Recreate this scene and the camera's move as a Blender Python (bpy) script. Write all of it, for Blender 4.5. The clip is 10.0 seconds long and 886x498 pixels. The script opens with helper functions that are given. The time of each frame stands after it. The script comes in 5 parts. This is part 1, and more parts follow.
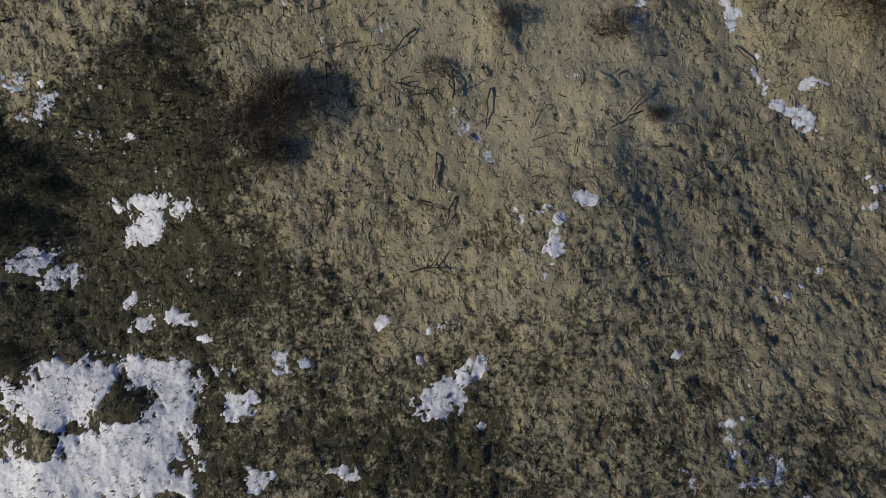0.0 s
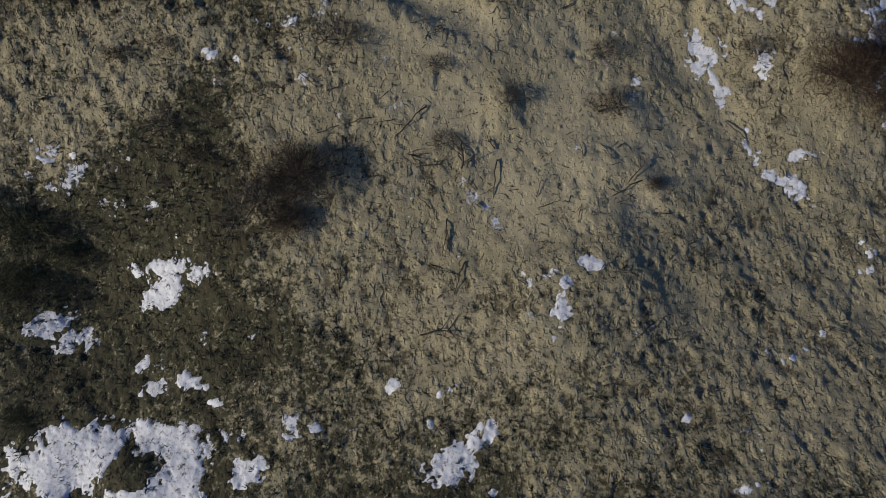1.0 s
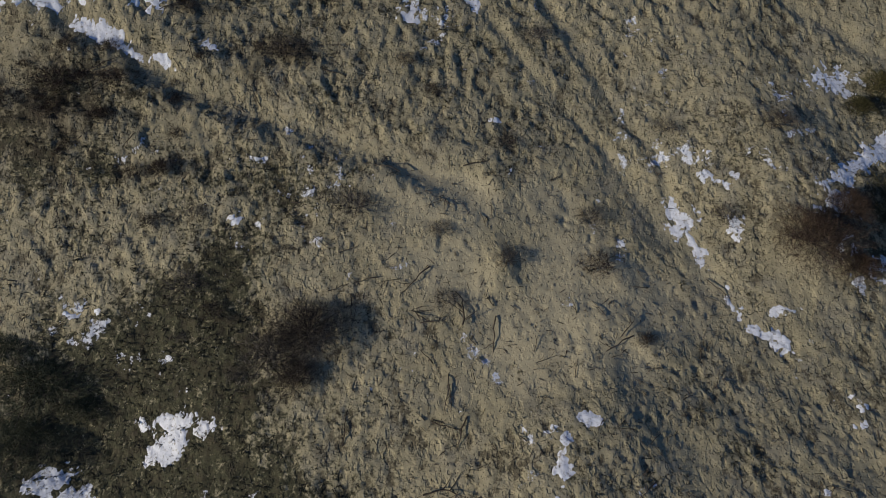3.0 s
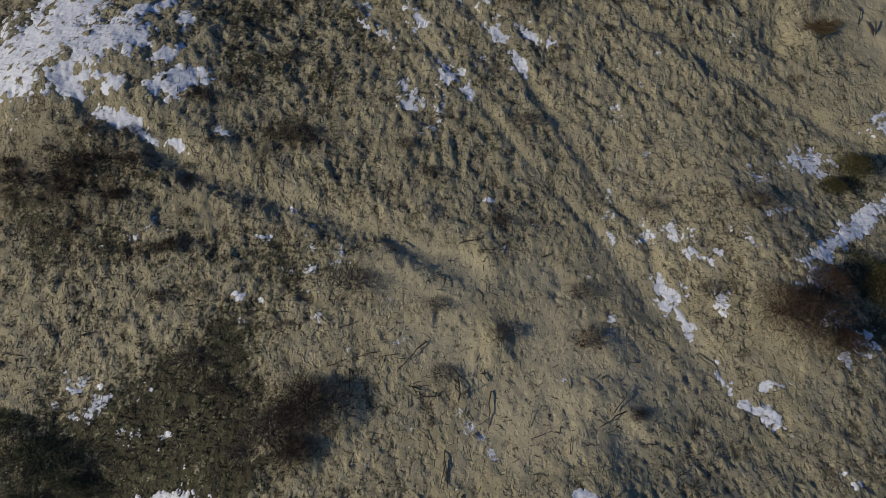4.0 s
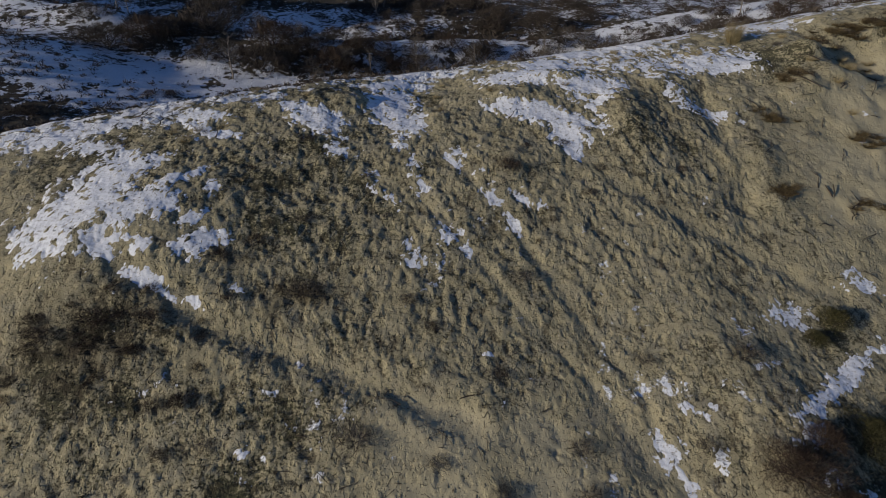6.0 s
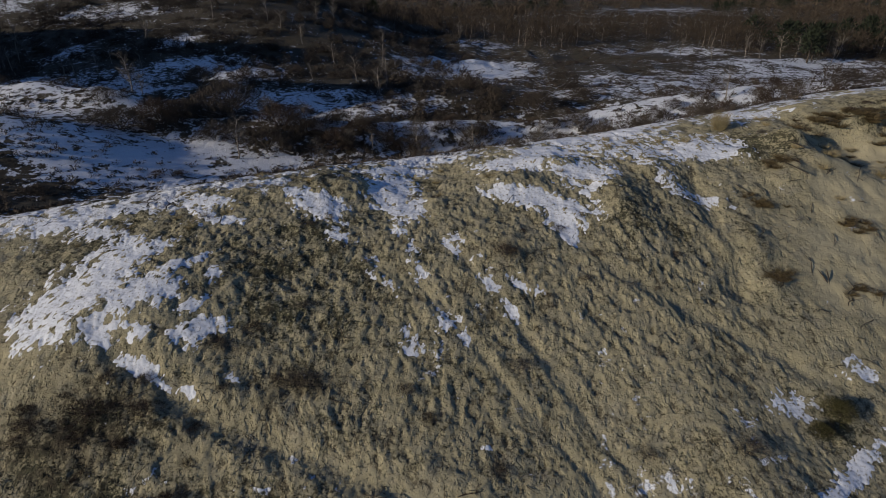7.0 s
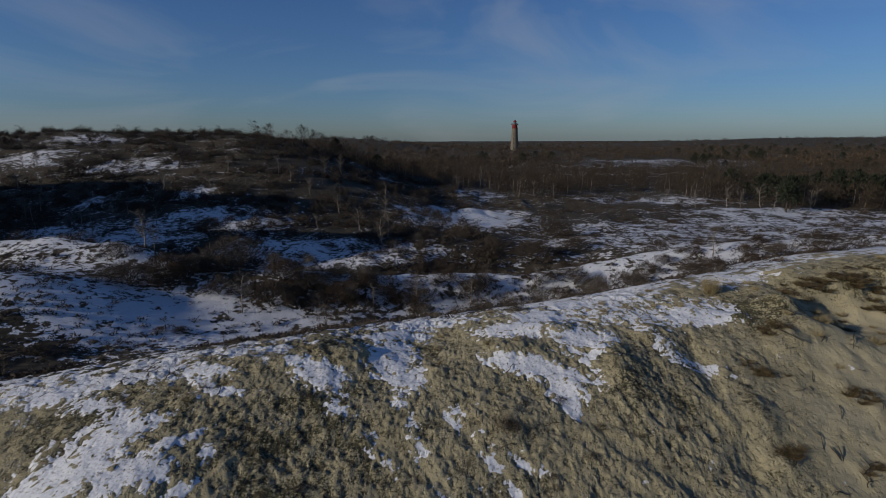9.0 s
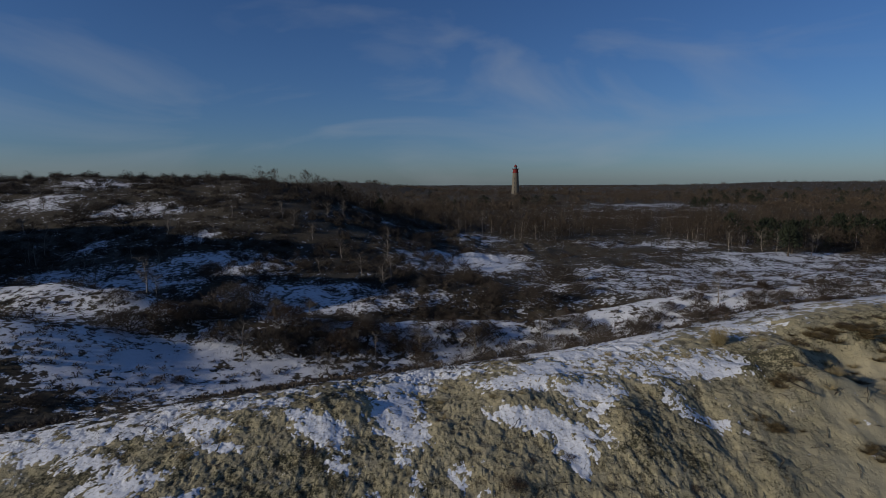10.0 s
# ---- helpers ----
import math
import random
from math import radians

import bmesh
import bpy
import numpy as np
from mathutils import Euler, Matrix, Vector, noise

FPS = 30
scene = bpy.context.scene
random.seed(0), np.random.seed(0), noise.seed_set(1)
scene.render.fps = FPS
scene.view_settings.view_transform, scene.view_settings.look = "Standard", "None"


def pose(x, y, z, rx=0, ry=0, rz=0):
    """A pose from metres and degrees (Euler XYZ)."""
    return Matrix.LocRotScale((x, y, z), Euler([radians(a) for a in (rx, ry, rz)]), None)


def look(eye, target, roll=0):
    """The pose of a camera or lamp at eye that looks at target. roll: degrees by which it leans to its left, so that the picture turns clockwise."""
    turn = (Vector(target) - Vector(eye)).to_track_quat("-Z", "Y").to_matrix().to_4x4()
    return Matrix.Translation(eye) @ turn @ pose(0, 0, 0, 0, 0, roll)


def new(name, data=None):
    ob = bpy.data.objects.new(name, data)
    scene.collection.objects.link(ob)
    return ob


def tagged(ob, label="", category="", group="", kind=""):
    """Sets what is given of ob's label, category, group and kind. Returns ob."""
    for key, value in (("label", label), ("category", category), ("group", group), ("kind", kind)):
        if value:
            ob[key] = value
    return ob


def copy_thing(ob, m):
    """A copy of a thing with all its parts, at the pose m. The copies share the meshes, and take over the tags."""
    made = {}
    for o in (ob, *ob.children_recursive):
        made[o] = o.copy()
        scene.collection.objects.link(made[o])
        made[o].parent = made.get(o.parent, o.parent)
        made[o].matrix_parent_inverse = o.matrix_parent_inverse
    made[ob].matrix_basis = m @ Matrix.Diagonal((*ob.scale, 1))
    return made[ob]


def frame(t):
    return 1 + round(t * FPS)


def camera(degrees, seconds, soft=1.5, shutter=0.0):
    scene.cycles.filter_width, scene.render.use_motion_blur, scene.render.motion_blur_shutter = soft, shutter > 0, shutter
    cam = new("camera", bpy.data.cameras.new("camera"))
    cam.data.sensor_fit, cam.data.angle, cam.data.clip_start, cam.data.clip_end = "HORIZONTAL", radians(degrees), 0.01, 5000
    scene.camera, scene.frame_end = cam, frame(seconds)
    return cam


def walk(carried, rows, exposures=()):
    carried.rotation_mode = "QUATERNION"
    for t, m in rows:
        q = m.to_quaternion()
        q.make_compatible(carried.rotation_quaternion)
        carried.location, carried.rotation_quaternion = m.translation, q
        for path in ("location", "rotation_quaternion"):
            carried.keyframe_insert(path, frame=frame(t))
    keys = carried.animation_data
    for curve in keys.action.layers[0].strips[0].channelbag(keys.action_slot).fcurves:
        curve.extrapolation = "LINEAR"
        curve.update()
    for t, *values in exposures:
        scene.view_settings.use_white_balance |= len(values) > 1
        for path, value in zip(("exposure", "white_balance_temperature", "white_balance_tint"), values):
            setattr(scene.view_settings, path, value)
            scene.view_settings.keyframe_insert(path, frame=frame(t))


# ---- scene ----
cam = camera(78.6, 10.0, soft=0.5)
PATH = [
    (0, (0.271, -0.007, 13.369), (0.248, 0.597, 11.462), -0.9),
    (0.5, (0.154, -0.174, 13.56), (0.128, 0.534, 11.69), -0.7),
    (1, (0.023, -0.202, 13.748), (-0.005, 0.628, 11.929), -0.7),
    (1.5, (-0.053, -0.129, 14.027), (-0.082, 0.804, 12.259), -0.6),
    (2, (-0.045, 0.008, 14.342), (-0.078, 1.05, 12.636), -0.6),
    (2.5, (-0.065, 0.042, 14.598), (-0.1, 1.179, 12.952), -0.6),
    (4, (0.079, 0.004, 15.747), (0.041, 1.396, 14.311), -0.5),
    (4.5, (0.058, -0.031, 16.135), (0.023, 1.436, 14.776), -0.4),
    (5, (0.04, -0.077, 16.447), (0.005, 1.469, 15.179), -0.5),
    (5.5, (-0.009, -0.082, 16.829), (-0.044, 1.53, 15.645), -0.4),
    (7, (0.084, 0.208, 18.096), (0.046, 2.005, 17.219), -0.3),
    (7.5, (0.207, 0.285, 18.449), (0.169, 2.13, 17.679), -0.3),
    (8, (0.184, 0.264, 18.971), (0.148, 2.154, 18.316), -0.3),
    (8.5, (0.094, 0.24, 19.358), (0.06, 2.167, 18.823), -0.3),
    (9, (-0.006, 0.268, 19.775), (-0.04, 2.227, 19.373), -0.2),
    (9.5, (-0.035, 0.367, 20.041), (-0.072, 2.347, 19.764), -0.3),
    (10, (-0.153, 0.442, 20.171), (-0.193, 2.426, 19.925), -0.2),
]
EXPOSURES = [(0, -0.18, 6300, 9), (2.5, -0.14, 6220, 9), (5.5, -0.20, 6280, 9), (7.5, -0.20, 6420, 9), (10, -0.47, 6150, 9)]
walk(cam, [(t, look(eye, target, roll)) for t, eye, target, roll in PATH], EXPOSURES)

# ---- light ----
SUN_UP, SUN_FROM = 15.5, 245.0  # degrees above the horizon; compass bearing, north being +y
sun_data = bpy.data.lights.new("sun", "SUN")
sun_data.energy, sun_data.angle, sun_data.color = 3.8, radians(0.53), (1.0, 0.89, 0.74)
sun = new("sun", sun_data)
sun_way = Vector((math.sin(radians(SUN_FROM)) * math.cos(radians(SUN_UP)), math.cos(radians(SUN_FROM)) * math.cos(radians(SUN_UP)), math.sin(radians(SUN_UP))))
sun.matrix_world = look(sun_way * 60, (0, 0, 0))

world = bpy.data.worlds.new("winter_sky")
scene.world = world
world.use_nodes = True
wn, wl = world.node_tree.nodes, world.node_tree.links
wn.clear()
w_out, w_bg, w_sky = wn.new("ShaderNodeOutputWorld"), wn.new("ShaderNodeBackground"), wn.new("ShaderNodeTexSky")
w_sky.sky_type, w_sky.sun_disc = "NISHITA", False
w_sky.sun_elevation, w_sky.sun_rotation = radians(SUN_UP), radians(SUN_FROM)
w_sky.air_density, w_sky.dust_density, w_sky.ozone_density = 1.0, 0.35, 4.0
w_bg.inputs["Strength"].default_value = 0.075
# thin cirrus, drawn out in long wisps
w_co, w_map = wn.new("ShaderNodeTexCoord"), wn.new("ShaderNodeMapping")
w_map.inputs["Scale"].default_value = (2.2, 1.0, 6.5)
w_map.inputs["Rotation"].default_value = (0.0, radians(-14), 0.0)
w_noise = wn.new("ShaderNodeTexNoise")
w_noise.inputs["Scale"].default_value, w_noise.inputs["Detail"].default_value, w_noise.inputs["Distortion"].default_value = 1.15, 5.0, 0.9
w_ramp = wn.new("ShaderNodeMapRange")
for key, value in (("From Min", 0.52), ("From Max", 0.84), ("To Min", 0.0), ("To Max", 0.42)):
    w_ramp.inputs[key].default_value = value
w_mix = wn.new("ShaderNodeMixRGB")
w_mix.inputs["Color2"].default_value = (5.2, 5.5, 6.0, 1)
wl.new(w_co.outputs["Generated"], w_map.inputs["Vector"])
wl.new(w_map.outputs["Vector"], w_noise.inputs["Vector"])
wl.new(w_noise.outputs["Fac"], w_ramp.inputs["Value"])
wl.new(w_ramp.outputs["Result"], w_mix.inputs["Fac"])
w_tint = wn.new("ShaderNodeMixRGB")
w_tint.blend_type = "MULTIPLY"
w_tint.inputs["Fac"].default_value, w_tint.inputs["Color2"].default_value = 1.0, (0.71, 0.85, 1.15, 1)  # clear, dry winter air
wl.new(w_sky.outputs["Color"], w_tint.inputs["Color1"])
wl.new(w_tint.outputs["Color"], w_mix.inputs["Color1"])
wl.new(w_mix.outputs["Color"], w_bg.inputs["Color"])
wl.new(w_bg.outputs["Background"], w_out.inputs["Surface"])


# ---- materials ----
def shader(name, rough=0.9):
    m = bpy.data.materials.new(name)
    m.use_nodes = True
    nt = m.node_tree
    b = nt.nodes["Principled BSDF"]
    b.inputs["Roughness"].default_value = rough
    b.inputs["Specular IOR Level"].default_value = 0.25
    return m, nt, b


def node(nt, kind, **values):
    n = nt.nodes.new(kind)
    for key, value in values.items():
        n.inputs[key.replace("_", " ")].default_value = value
    return n


def grain(nt, size, detail=4.0, rough=0.55, vector=None):
    """Noise whose lumps are about size metres wide, in world metres."""
    n = node(nt, "ShaderNodeTexNoise", Scale=1.0 / size, Detail=detail, Roughness=rough)
    geo = vector or nt.nodes.new("ShaderNodeNewGeometry").outputs["Position"]
    nt.links.new(geo, n.inputs["Vector"])
    return n.outputs["Fac"]


def cells(nt, size, warp=0.5, feature="F1"):
    """Distance to the middle of uneven cells about size metres wide: dents with raised rims."""
    geo = nt.nodes.new("ShaderNodeNewGeometry").outputs["Position"]
    n = node(nt, "ShaderNodeTexNoise", Scale=1.6 / size, Detail=2.0)
    nt.links.new(geo, n.inputs["Vector"])
    off, add = nt.nodes.new("ShaderNodeVectorMath"), nt.nodes.new("ShaderNodeVectorMath")
    off.operation, add.operation = "SCALE", "ADD"
    off.inputs["Scale"].default_value = warp * size
    nt.links.new(n.outputs["Color"], off.inputs[0])
    nt.links.new(off.outputs[0], add.inputs[0])
    nt.links.new(geo, add.inputs[1])
    v = node(nt, "ShaderNodeTexVoronoi", Scale=1.0 / size)
    v.feature = feature
    nt.links.new(add.outputs[0], v.inputs["Vector"])
    return v.outputs["Distance"]


def pits(nt, size, warp=0.5, long=1.0):
    """Sharp-edged dents of uneven size in an otherwise even surface, drawn out down the slope: 0 in a dent, 1 round it."""
    geo = nt.nodes.new("ShaderNodeNewGeometry").outputs["Position"]
    n = node(nt, "ShaderNodeTexNoise", Scale=1.6 / size, Detail=2.0)
    nt.links.new(geo, n.inputs["Vector"])
    off, add = nt.nodes.new("ShaderNodeVectorMath"), nt.nodes.new("ShaderNodeVectorMath")
    off.operation, add.operation = "SCALE", "ADD"
    off.inputs["Scale"].default_value = warp * size
    nt.links.new(n.outputs["Color"], off.inputs[0])
    nt.links.new(off.outputs[0], add.inputs[0])
    nt.links.new(geo, add.inputs[1])
    turn = node(nt, "ShaderNodeMapping", Rotation=(0, 0, radians(25)), Scale=(1 / size, long / size, 1 / size))
    nt.links.new(add.outputs[0], turn.inputs["Vector"])
    v = node(nt, "ShaderNodeTexVoronoi", Scale=1.0)
    nt.links.new(turn.outputs["Vector"], v.inputs["Vector"])
    apart = nt.nodes.new("ShaderNodeSeparateColor")
    nt.links.new(v.outputs["Color"], apart.inputs["Color"])
    far = maths(nt, "ADD", v.outputs["Distance"], maths(nt, "MULTIPLY", apart.outputs["Red"], 0.35))
    r = node(nt, "ShaderNodeMapRange", From_Min=0.37, From_Max=0.53)
    r.interpolation_type = "SMOOTHSTEP"
    nt.links.new(far, r.inputs["Value"])
    return r.outputs["Result"]


def span(nt, value, a, b, lo=0.0, hi=1.0):
    n = node(nt, "ShaderNodeMapRange", From_Min=a, From_Max=b, To_Min=lo, To_Max=hi)
    nt.links.new(value, n.inputs["Value"])
    return n.outputs["Result"]


def maths(nt, kind, a, b):
    n = nt.nodes.new("ShaderNodeMath")
    n.operation = kind
    for k, v in enumerate((a, b)):
        if isinstance(v, (int, float)):
            n.inputs[k].default_value = v
        else:
            nt.links.new(v, n.inputs[k])
    return n.outputs[0]


def blend(nt, fac, a, b, kind="MIX"):
    n = nt.nodes.new("ShaderNodeMixRGB")
    n.blend_type = kind
    for k, v in (("Fac", fac), ("Color1", a), ("Color2", b)):
        if isinstance(v, tuple):
            n.inputs[k].default_value = (*v, 1)
        elif isinstance(v, (int, float)):
            n.inputs[k].default_value = v
        else:
            nt.links.new(v, n.inputs[k])
    return n.outputs["Color"]


def relief(nt, b, value, strength, distance):
    n = node(nt, "ShaderNodeBump", Strength=strength, Distance=distance)
    nt.links.new(value, n.inputs["Height"])
    nt.links.new(n.outputs["Normal"], b.inputs["Normal"])


def attribute(nt, name):
    n = nt.nodes.new("ShaderNodeAttribute")
    n.attribute_name = name
    return n.outputs["Fac"]


def snow_colour(nt, dirt=1.0):
    c = blend(nt, grain(nt, 0.9), (0.80, 0.80, 0.81), (0.66, 0.66, 0.67))
    return blend(nt, span(nt, grain(nt, 0.12, 5, 0.7), 0.55, 0.65, 0, dirt), c, (0.30, 0.27, 0.21))


def ground_material():
    m, nt, b = shader("dune_sand", 0.95)
    fine, mid, wide = grain(nt, 0.06, 5, 0.7), grain(nt, 0.40, 5, 0.6), grain(nt, 2.6, 4)
    loose = attribute(nt, "loose")  # trodden and crumbly: 1, wind-smoothed: 0
    sand = blend(nt, span(nt, wide, 0.35, 0.65), (0.330, 0.283, 0.166), (0.392, 0.334, 0.198))
    sand = blend(nt, span(nt, loose, 0.05, 0.5, 0.60, 0.0), sand, (0.46, 0.395, 0.25))
    sand = blend(nt, maths(nt, "MULTIPLY", span(nt, mid, 0.46, 0.62), maths(nt, "MULTIPLY", loose, 0.40)), sand, (0.215, 0.195, 0.122))
    sand = blend(nt, maths(nt, "MULTIPLY", span(nt, grain(nt, 0.9, 4), 0.52, 0.66, 0, 0.5), span(nt, loose, 0.1, 0.5)), sand, (0.25, 0.228, 0.172))
    crumb = span(nt, grain(nt, 0.13, 6, 0.72), 0.52, 0.64, 0.0, 0.30)
    sand = blend(nt, maths(nt, "MULTIPLY", crumb, loose), sand, (0.105, 0.09, 0.058))
    sand = blend(nt, maths(nt, "MULTIPLY", span(nt, fine, 0.60, 0.68, 0, 0.35), span(nt, loose, 0, 1, 0.25, 1)), sand, (0.09, 0.075, 0.05))
    sand = blend(nt, span(nt, grain(nt, 0.045, 3, 0.75), 0.47, 0.60, 0, 0.18), sand, (0.15, 0.13, 0.085))
    # sand colour follows the relief: darker in dents, paler on clod tops
    clod_mix = maths(nt, "ADD", attribute(nt, "crust"), span(nt, grain(nt, 0.09, 4, 0.7), 0.3, 0.7, -0.5, 0.5))
    sand = blend(nt, maths(nt, "MULTIPLY", span(nt, clod_mix, -0.42, -0.66), span(nt, loose, 0.1, 0.8, 0.1, 0.80)), sand, (0.090, 0.073, 0.044))
    sand = blend(nt, maths(nt, "MULTIPLY", span(nt, clod_mix, 0.25, 0.8), span(nt, loose, 0.1, 0.8, 0.0, 0.35)), sand, (0.44, 0.382, 0.245))
    moss = blend(nt, span(nt, grain(nt, 0.16, 5, 0.7), 0.38, 0.66), (0.032, 0.031, 0.016), (0.090, 0.085, 0.043))
    moss = blend(nt, span(nt, mid, 0.48, 0.74), moss, (0.070, 0.056, 0.032))
    cover = maths(nt, "ADD", attribute(nt, "moss"), span(nt, mid, 0.25, 0.75, -0.5, 0.5))
    cover = maths(nt, "ADD", cover, span(nt, grain(nt, 0.11, 4, 0.7), 0.3, 0.7, -0.55, 0.55))
    colour = blend(nt, span(nt, cover, 0.34, 0.80), sand, moss)
    heath = blend(nt, span(nt, grain(nt, 1.3, 5, 0.7), 0.35, 0.65), (0.022, 0.017, 0.011), (0.062, 0.046, 0.027))
    colour = blend(nt, attribute(nt, "heath"), colour, heath)
    edge = maths(nt, "ADD", attribute(nt, "snow"), span(nt, grain(nt, 0.8, 6, 0.72), 0.25, 0.75, -0.7, 0.7))
    edge = maths(nt, "ADD", edge, span(nt, grain(nt, 4.5, 4), 0.3, 0.7, -0.3, 0.3))
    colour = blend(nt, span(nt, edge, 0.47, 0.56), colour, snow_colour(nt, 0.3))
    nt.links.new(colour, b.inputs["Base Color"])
    dents = maths(nt, "ADD", maths(nt, "MULTIPLY", pits(nt, 0.35, 0.7, 0.55), 0.6), maths(nt, "ADD", maths(nt, "MULTIPLY", pits(nt, 0.16, 0.8, 0.7), 0.7), maths(nt, "MULTIPLY", pits(nt, 0.075, 0.8, 0.8), 0.32)))
    lumps = maths(nt, "ADD", maths(nt, "ADD", dents, maths(nt, "MULTIPLY", grain(nt, 0.20, 4, 0.55), 0.7)), maths(nt, "MULTIPLY", fine, 0.14))
    relief(nt, b, maths(nt, "MULTIPLY", lumps, maths(nt, "MULTIPLY", maths(nt, "ADD", maths(nt, "MULTIPLY", loose, 0.78), 0.22), span(nt, attribute(nt, "moss"), 0.2, 0.8, 1.0, 0.42))), 1.0, 0.046)
    return m


def snow_material():
    m, nt, b = shader("old_snow", 0.55)
    nt.links.new(snow_colour(nt), b.inputs["Base Color"])
    relief(nt, b, maths(nt, "ADD", maths(nt, "MULTIPLY", cells(nt, 0.34, 0.8), 0.7), maths(nt, "MULTIPLY", grain(nt, 0.10, 4), 0.4)), 0.7, 0.04)
    return m


def plant_material(name, dark, light, rough=0.85):
    """Twigs, leaves and blades: a shade of its own for each plant and each twig."""
    m, nt, b = shader(name, rough)
    geo, info = nt.nodes.new("ShaderNodeNewGeometry"), nt.nodes.new("ShaderNodeObjectInfo")
    c = blend(nt, geo.outputs["Random Per Island"], dark, light)
    c = blend(nt, span(nt, info.outputs["Random"], 0, 1, 0, 0.45), c, tuple(0.5 * k for k in dark))
    c = blend(nt, span(nt, grain(nt, 0.7), 0.4, 0.7, 0, 0.5), c, tuple(0.8 * k for k in light))
    nt.links.new(c, b.inputs["Base Color"])
    return m


def bark_material(name, dark, light, size=0.06):
    m, nt, b = shader(name, 0.85)
    c = blend(nt, span(nt, grain(nt, size, 4, 0.7), 0.40, 0.62), dark, light)
    c = blend(nt, span(nt, grain(nt, size * 9), 0.5, 0.75, 0, 0.6), c, dark)
    nt.links.new(c, b.inputs["Base Color"])
    relief(nt, b, grain(nt, size * 0.5), 0.5, 0.01)
    return m


def masonry_material(name, a, c2, size):
    m, nt, b = shader(name, 0.9)
    c = blend(nt, span(nt, grain(nt, size, 5), 0.35, 0.65), a, c2)
    nt.links.new(c, b.inputs["Base Color"])
    relief(nt, b, grain(nt, size * 0.3), 0.4, 0.05)
    return m


SAND = ground_material()
SNOW = snow_material()
TWIG_DARK = plant_material("buckthorn_twigs", (0.035, 0.027, 0.020), (0.098, 0.075, 0.053))
TWIG_RED = plant_material("red_brown_twigs", (0.031, 0.021, 0.014), (0.088, 0.057, 0.036))
TWIG_GREY = plant_material("grey_twigs", (0.06, 0.05, 0.04), (0.17, 0.145, 0.115))
NEEDLE = plant_material("dark_green_needles", (0.038, 0.043, 0.020), (0.118, 0.118, 0.058))
NEEDLE_OLIVE = plant_material("olive_needles", (0.030, 0.030, 0.010), (0.105, 0.090, 0.030))
MAT_BROWN = plant_material("matted_brown_grass", (0.060, 0.042, 0.020), (0.21, 0.155, 0.075))
STRAW = plant_material("dry_marram", (0.20, 0.155, 0.075), (0.52, 0.42, 0.23))
WOOD_BROWN = plant_material("winter_crowns", (0.030, 0.022, 0.014), (0.100, 0.072, 0.046))
PINE = plant_material("pine_needles", (0.010, 0.014, 0.008), (0.035, 0.042, 0.020))
TUSSOCK = plant_material("brown_moss_tufts", (0.038, 0.034, 0.019), (0.125, 0.108, 0.062))
BARK = bark_material("dead_wood", (0.030, 0.022, 0.016), (0.10, 0.078, 0.056))
BIRCH = bark_material("birch_bark", (0.12, 0.10, 0.08), (0.36, 0.31, 0.25), 0.12)
STONE = masonry_material("tower_brick", (0.12, 0.105, 0.08), (0.17, 0.145, 0.11), 1.2)
RED = masonry_material("tower_red_paint", (0.20, 0.025, 0.022), (0.15, 0.022, 0.02), 1.0)
IRON = masonry_material("tower_iron", (0.03, 0.03, 0.032), (0.06, 0.06, 0.06), 0.6)
GLASS, g_nt, g_b = shader("lantern_glass", 0.08)
g_b.inputs["Base Color"].default_value = (0.10, 0.12, 0.14, 1)


# ---- mesh helpers ----
def raw_mesh(name, verts, faces, material, smooth=False):
    """A mesh from arrays of places and of three- or four-cornered faces."""
    verts, faces = np.asarray(verts, np.float32), np.asarray(faces, np.int32)
    me = bpy.data.meshes.new(name)
    n, k = faces.shape
    me.vertices.add(len(verts))
    me.vertices.foreach_set("co", verts.ravel())
    me.loops.add(n * k)
    me.loops.foreach_set("vertex_index", faces.ravel())
    me.polygons.add(n)
    me.polygons.foreach_set("loop_start", np.arange(0, n * k, k, dtype=np.int32))
    me.polygons.foreach_set("use_smooth", np.full(n, smooth))
    me.materials.append(material)
    me.update(calc_edges=True)
    me.validate()
    return me


def piece(name, mesh, parent=None, label=""):
    ob = new(name, mesh)
    ob.parent = parent
    return tagged(ob, label)


def joined(chunks):
    """Several (verts, faces) as one."""
    vs, fs, k = [], [], 0
    for v, f in chunks:
        vs.append(v)
        fs.append(np.asarray(f) + k)
        k += len(v)
    return np.concatenate(vs), np.concatenate(fs)


def tube(points, radii, sides=4):
    """A tapered tube along points, as triangles."""
    p = np.asarray(points, float)
    r = np.asarray(radii, float)
    way = np.gradient(p, axis=0)
    way /= np.linalg.norm(way, axis=1)[:, None] + 1e-9
    ref = np.where(np.abs(way[:, 2:3]) > 0.9, np.array([[1.0, 0, 0]]), np.array([[0, 0, 1.0]]))
    a = np.cross(way, ref)
    a /= np.linalg.norm(a, axis=1)[:, None] + 1e-9
    b = np.cross(way, a)
    ang = np.arange(sides) * 2 * math.pi / sides
    v = p[:, None] + r[:, None, None] * (np.cos(ang)[None, :, None] * a[:, None] + np.sin(ang)[None, :, None] * b[:, None])
    v = v.reshape(-1, 3)
    f = []
    for k in range(len(p) - 1):
        for s in range(sides):
            i, j = k * sides + s, k * sides + (s + 1) % sides
            f += [(i, j, j + sides), (i, j + sides, i + sides)]
    return v, np.array(f)


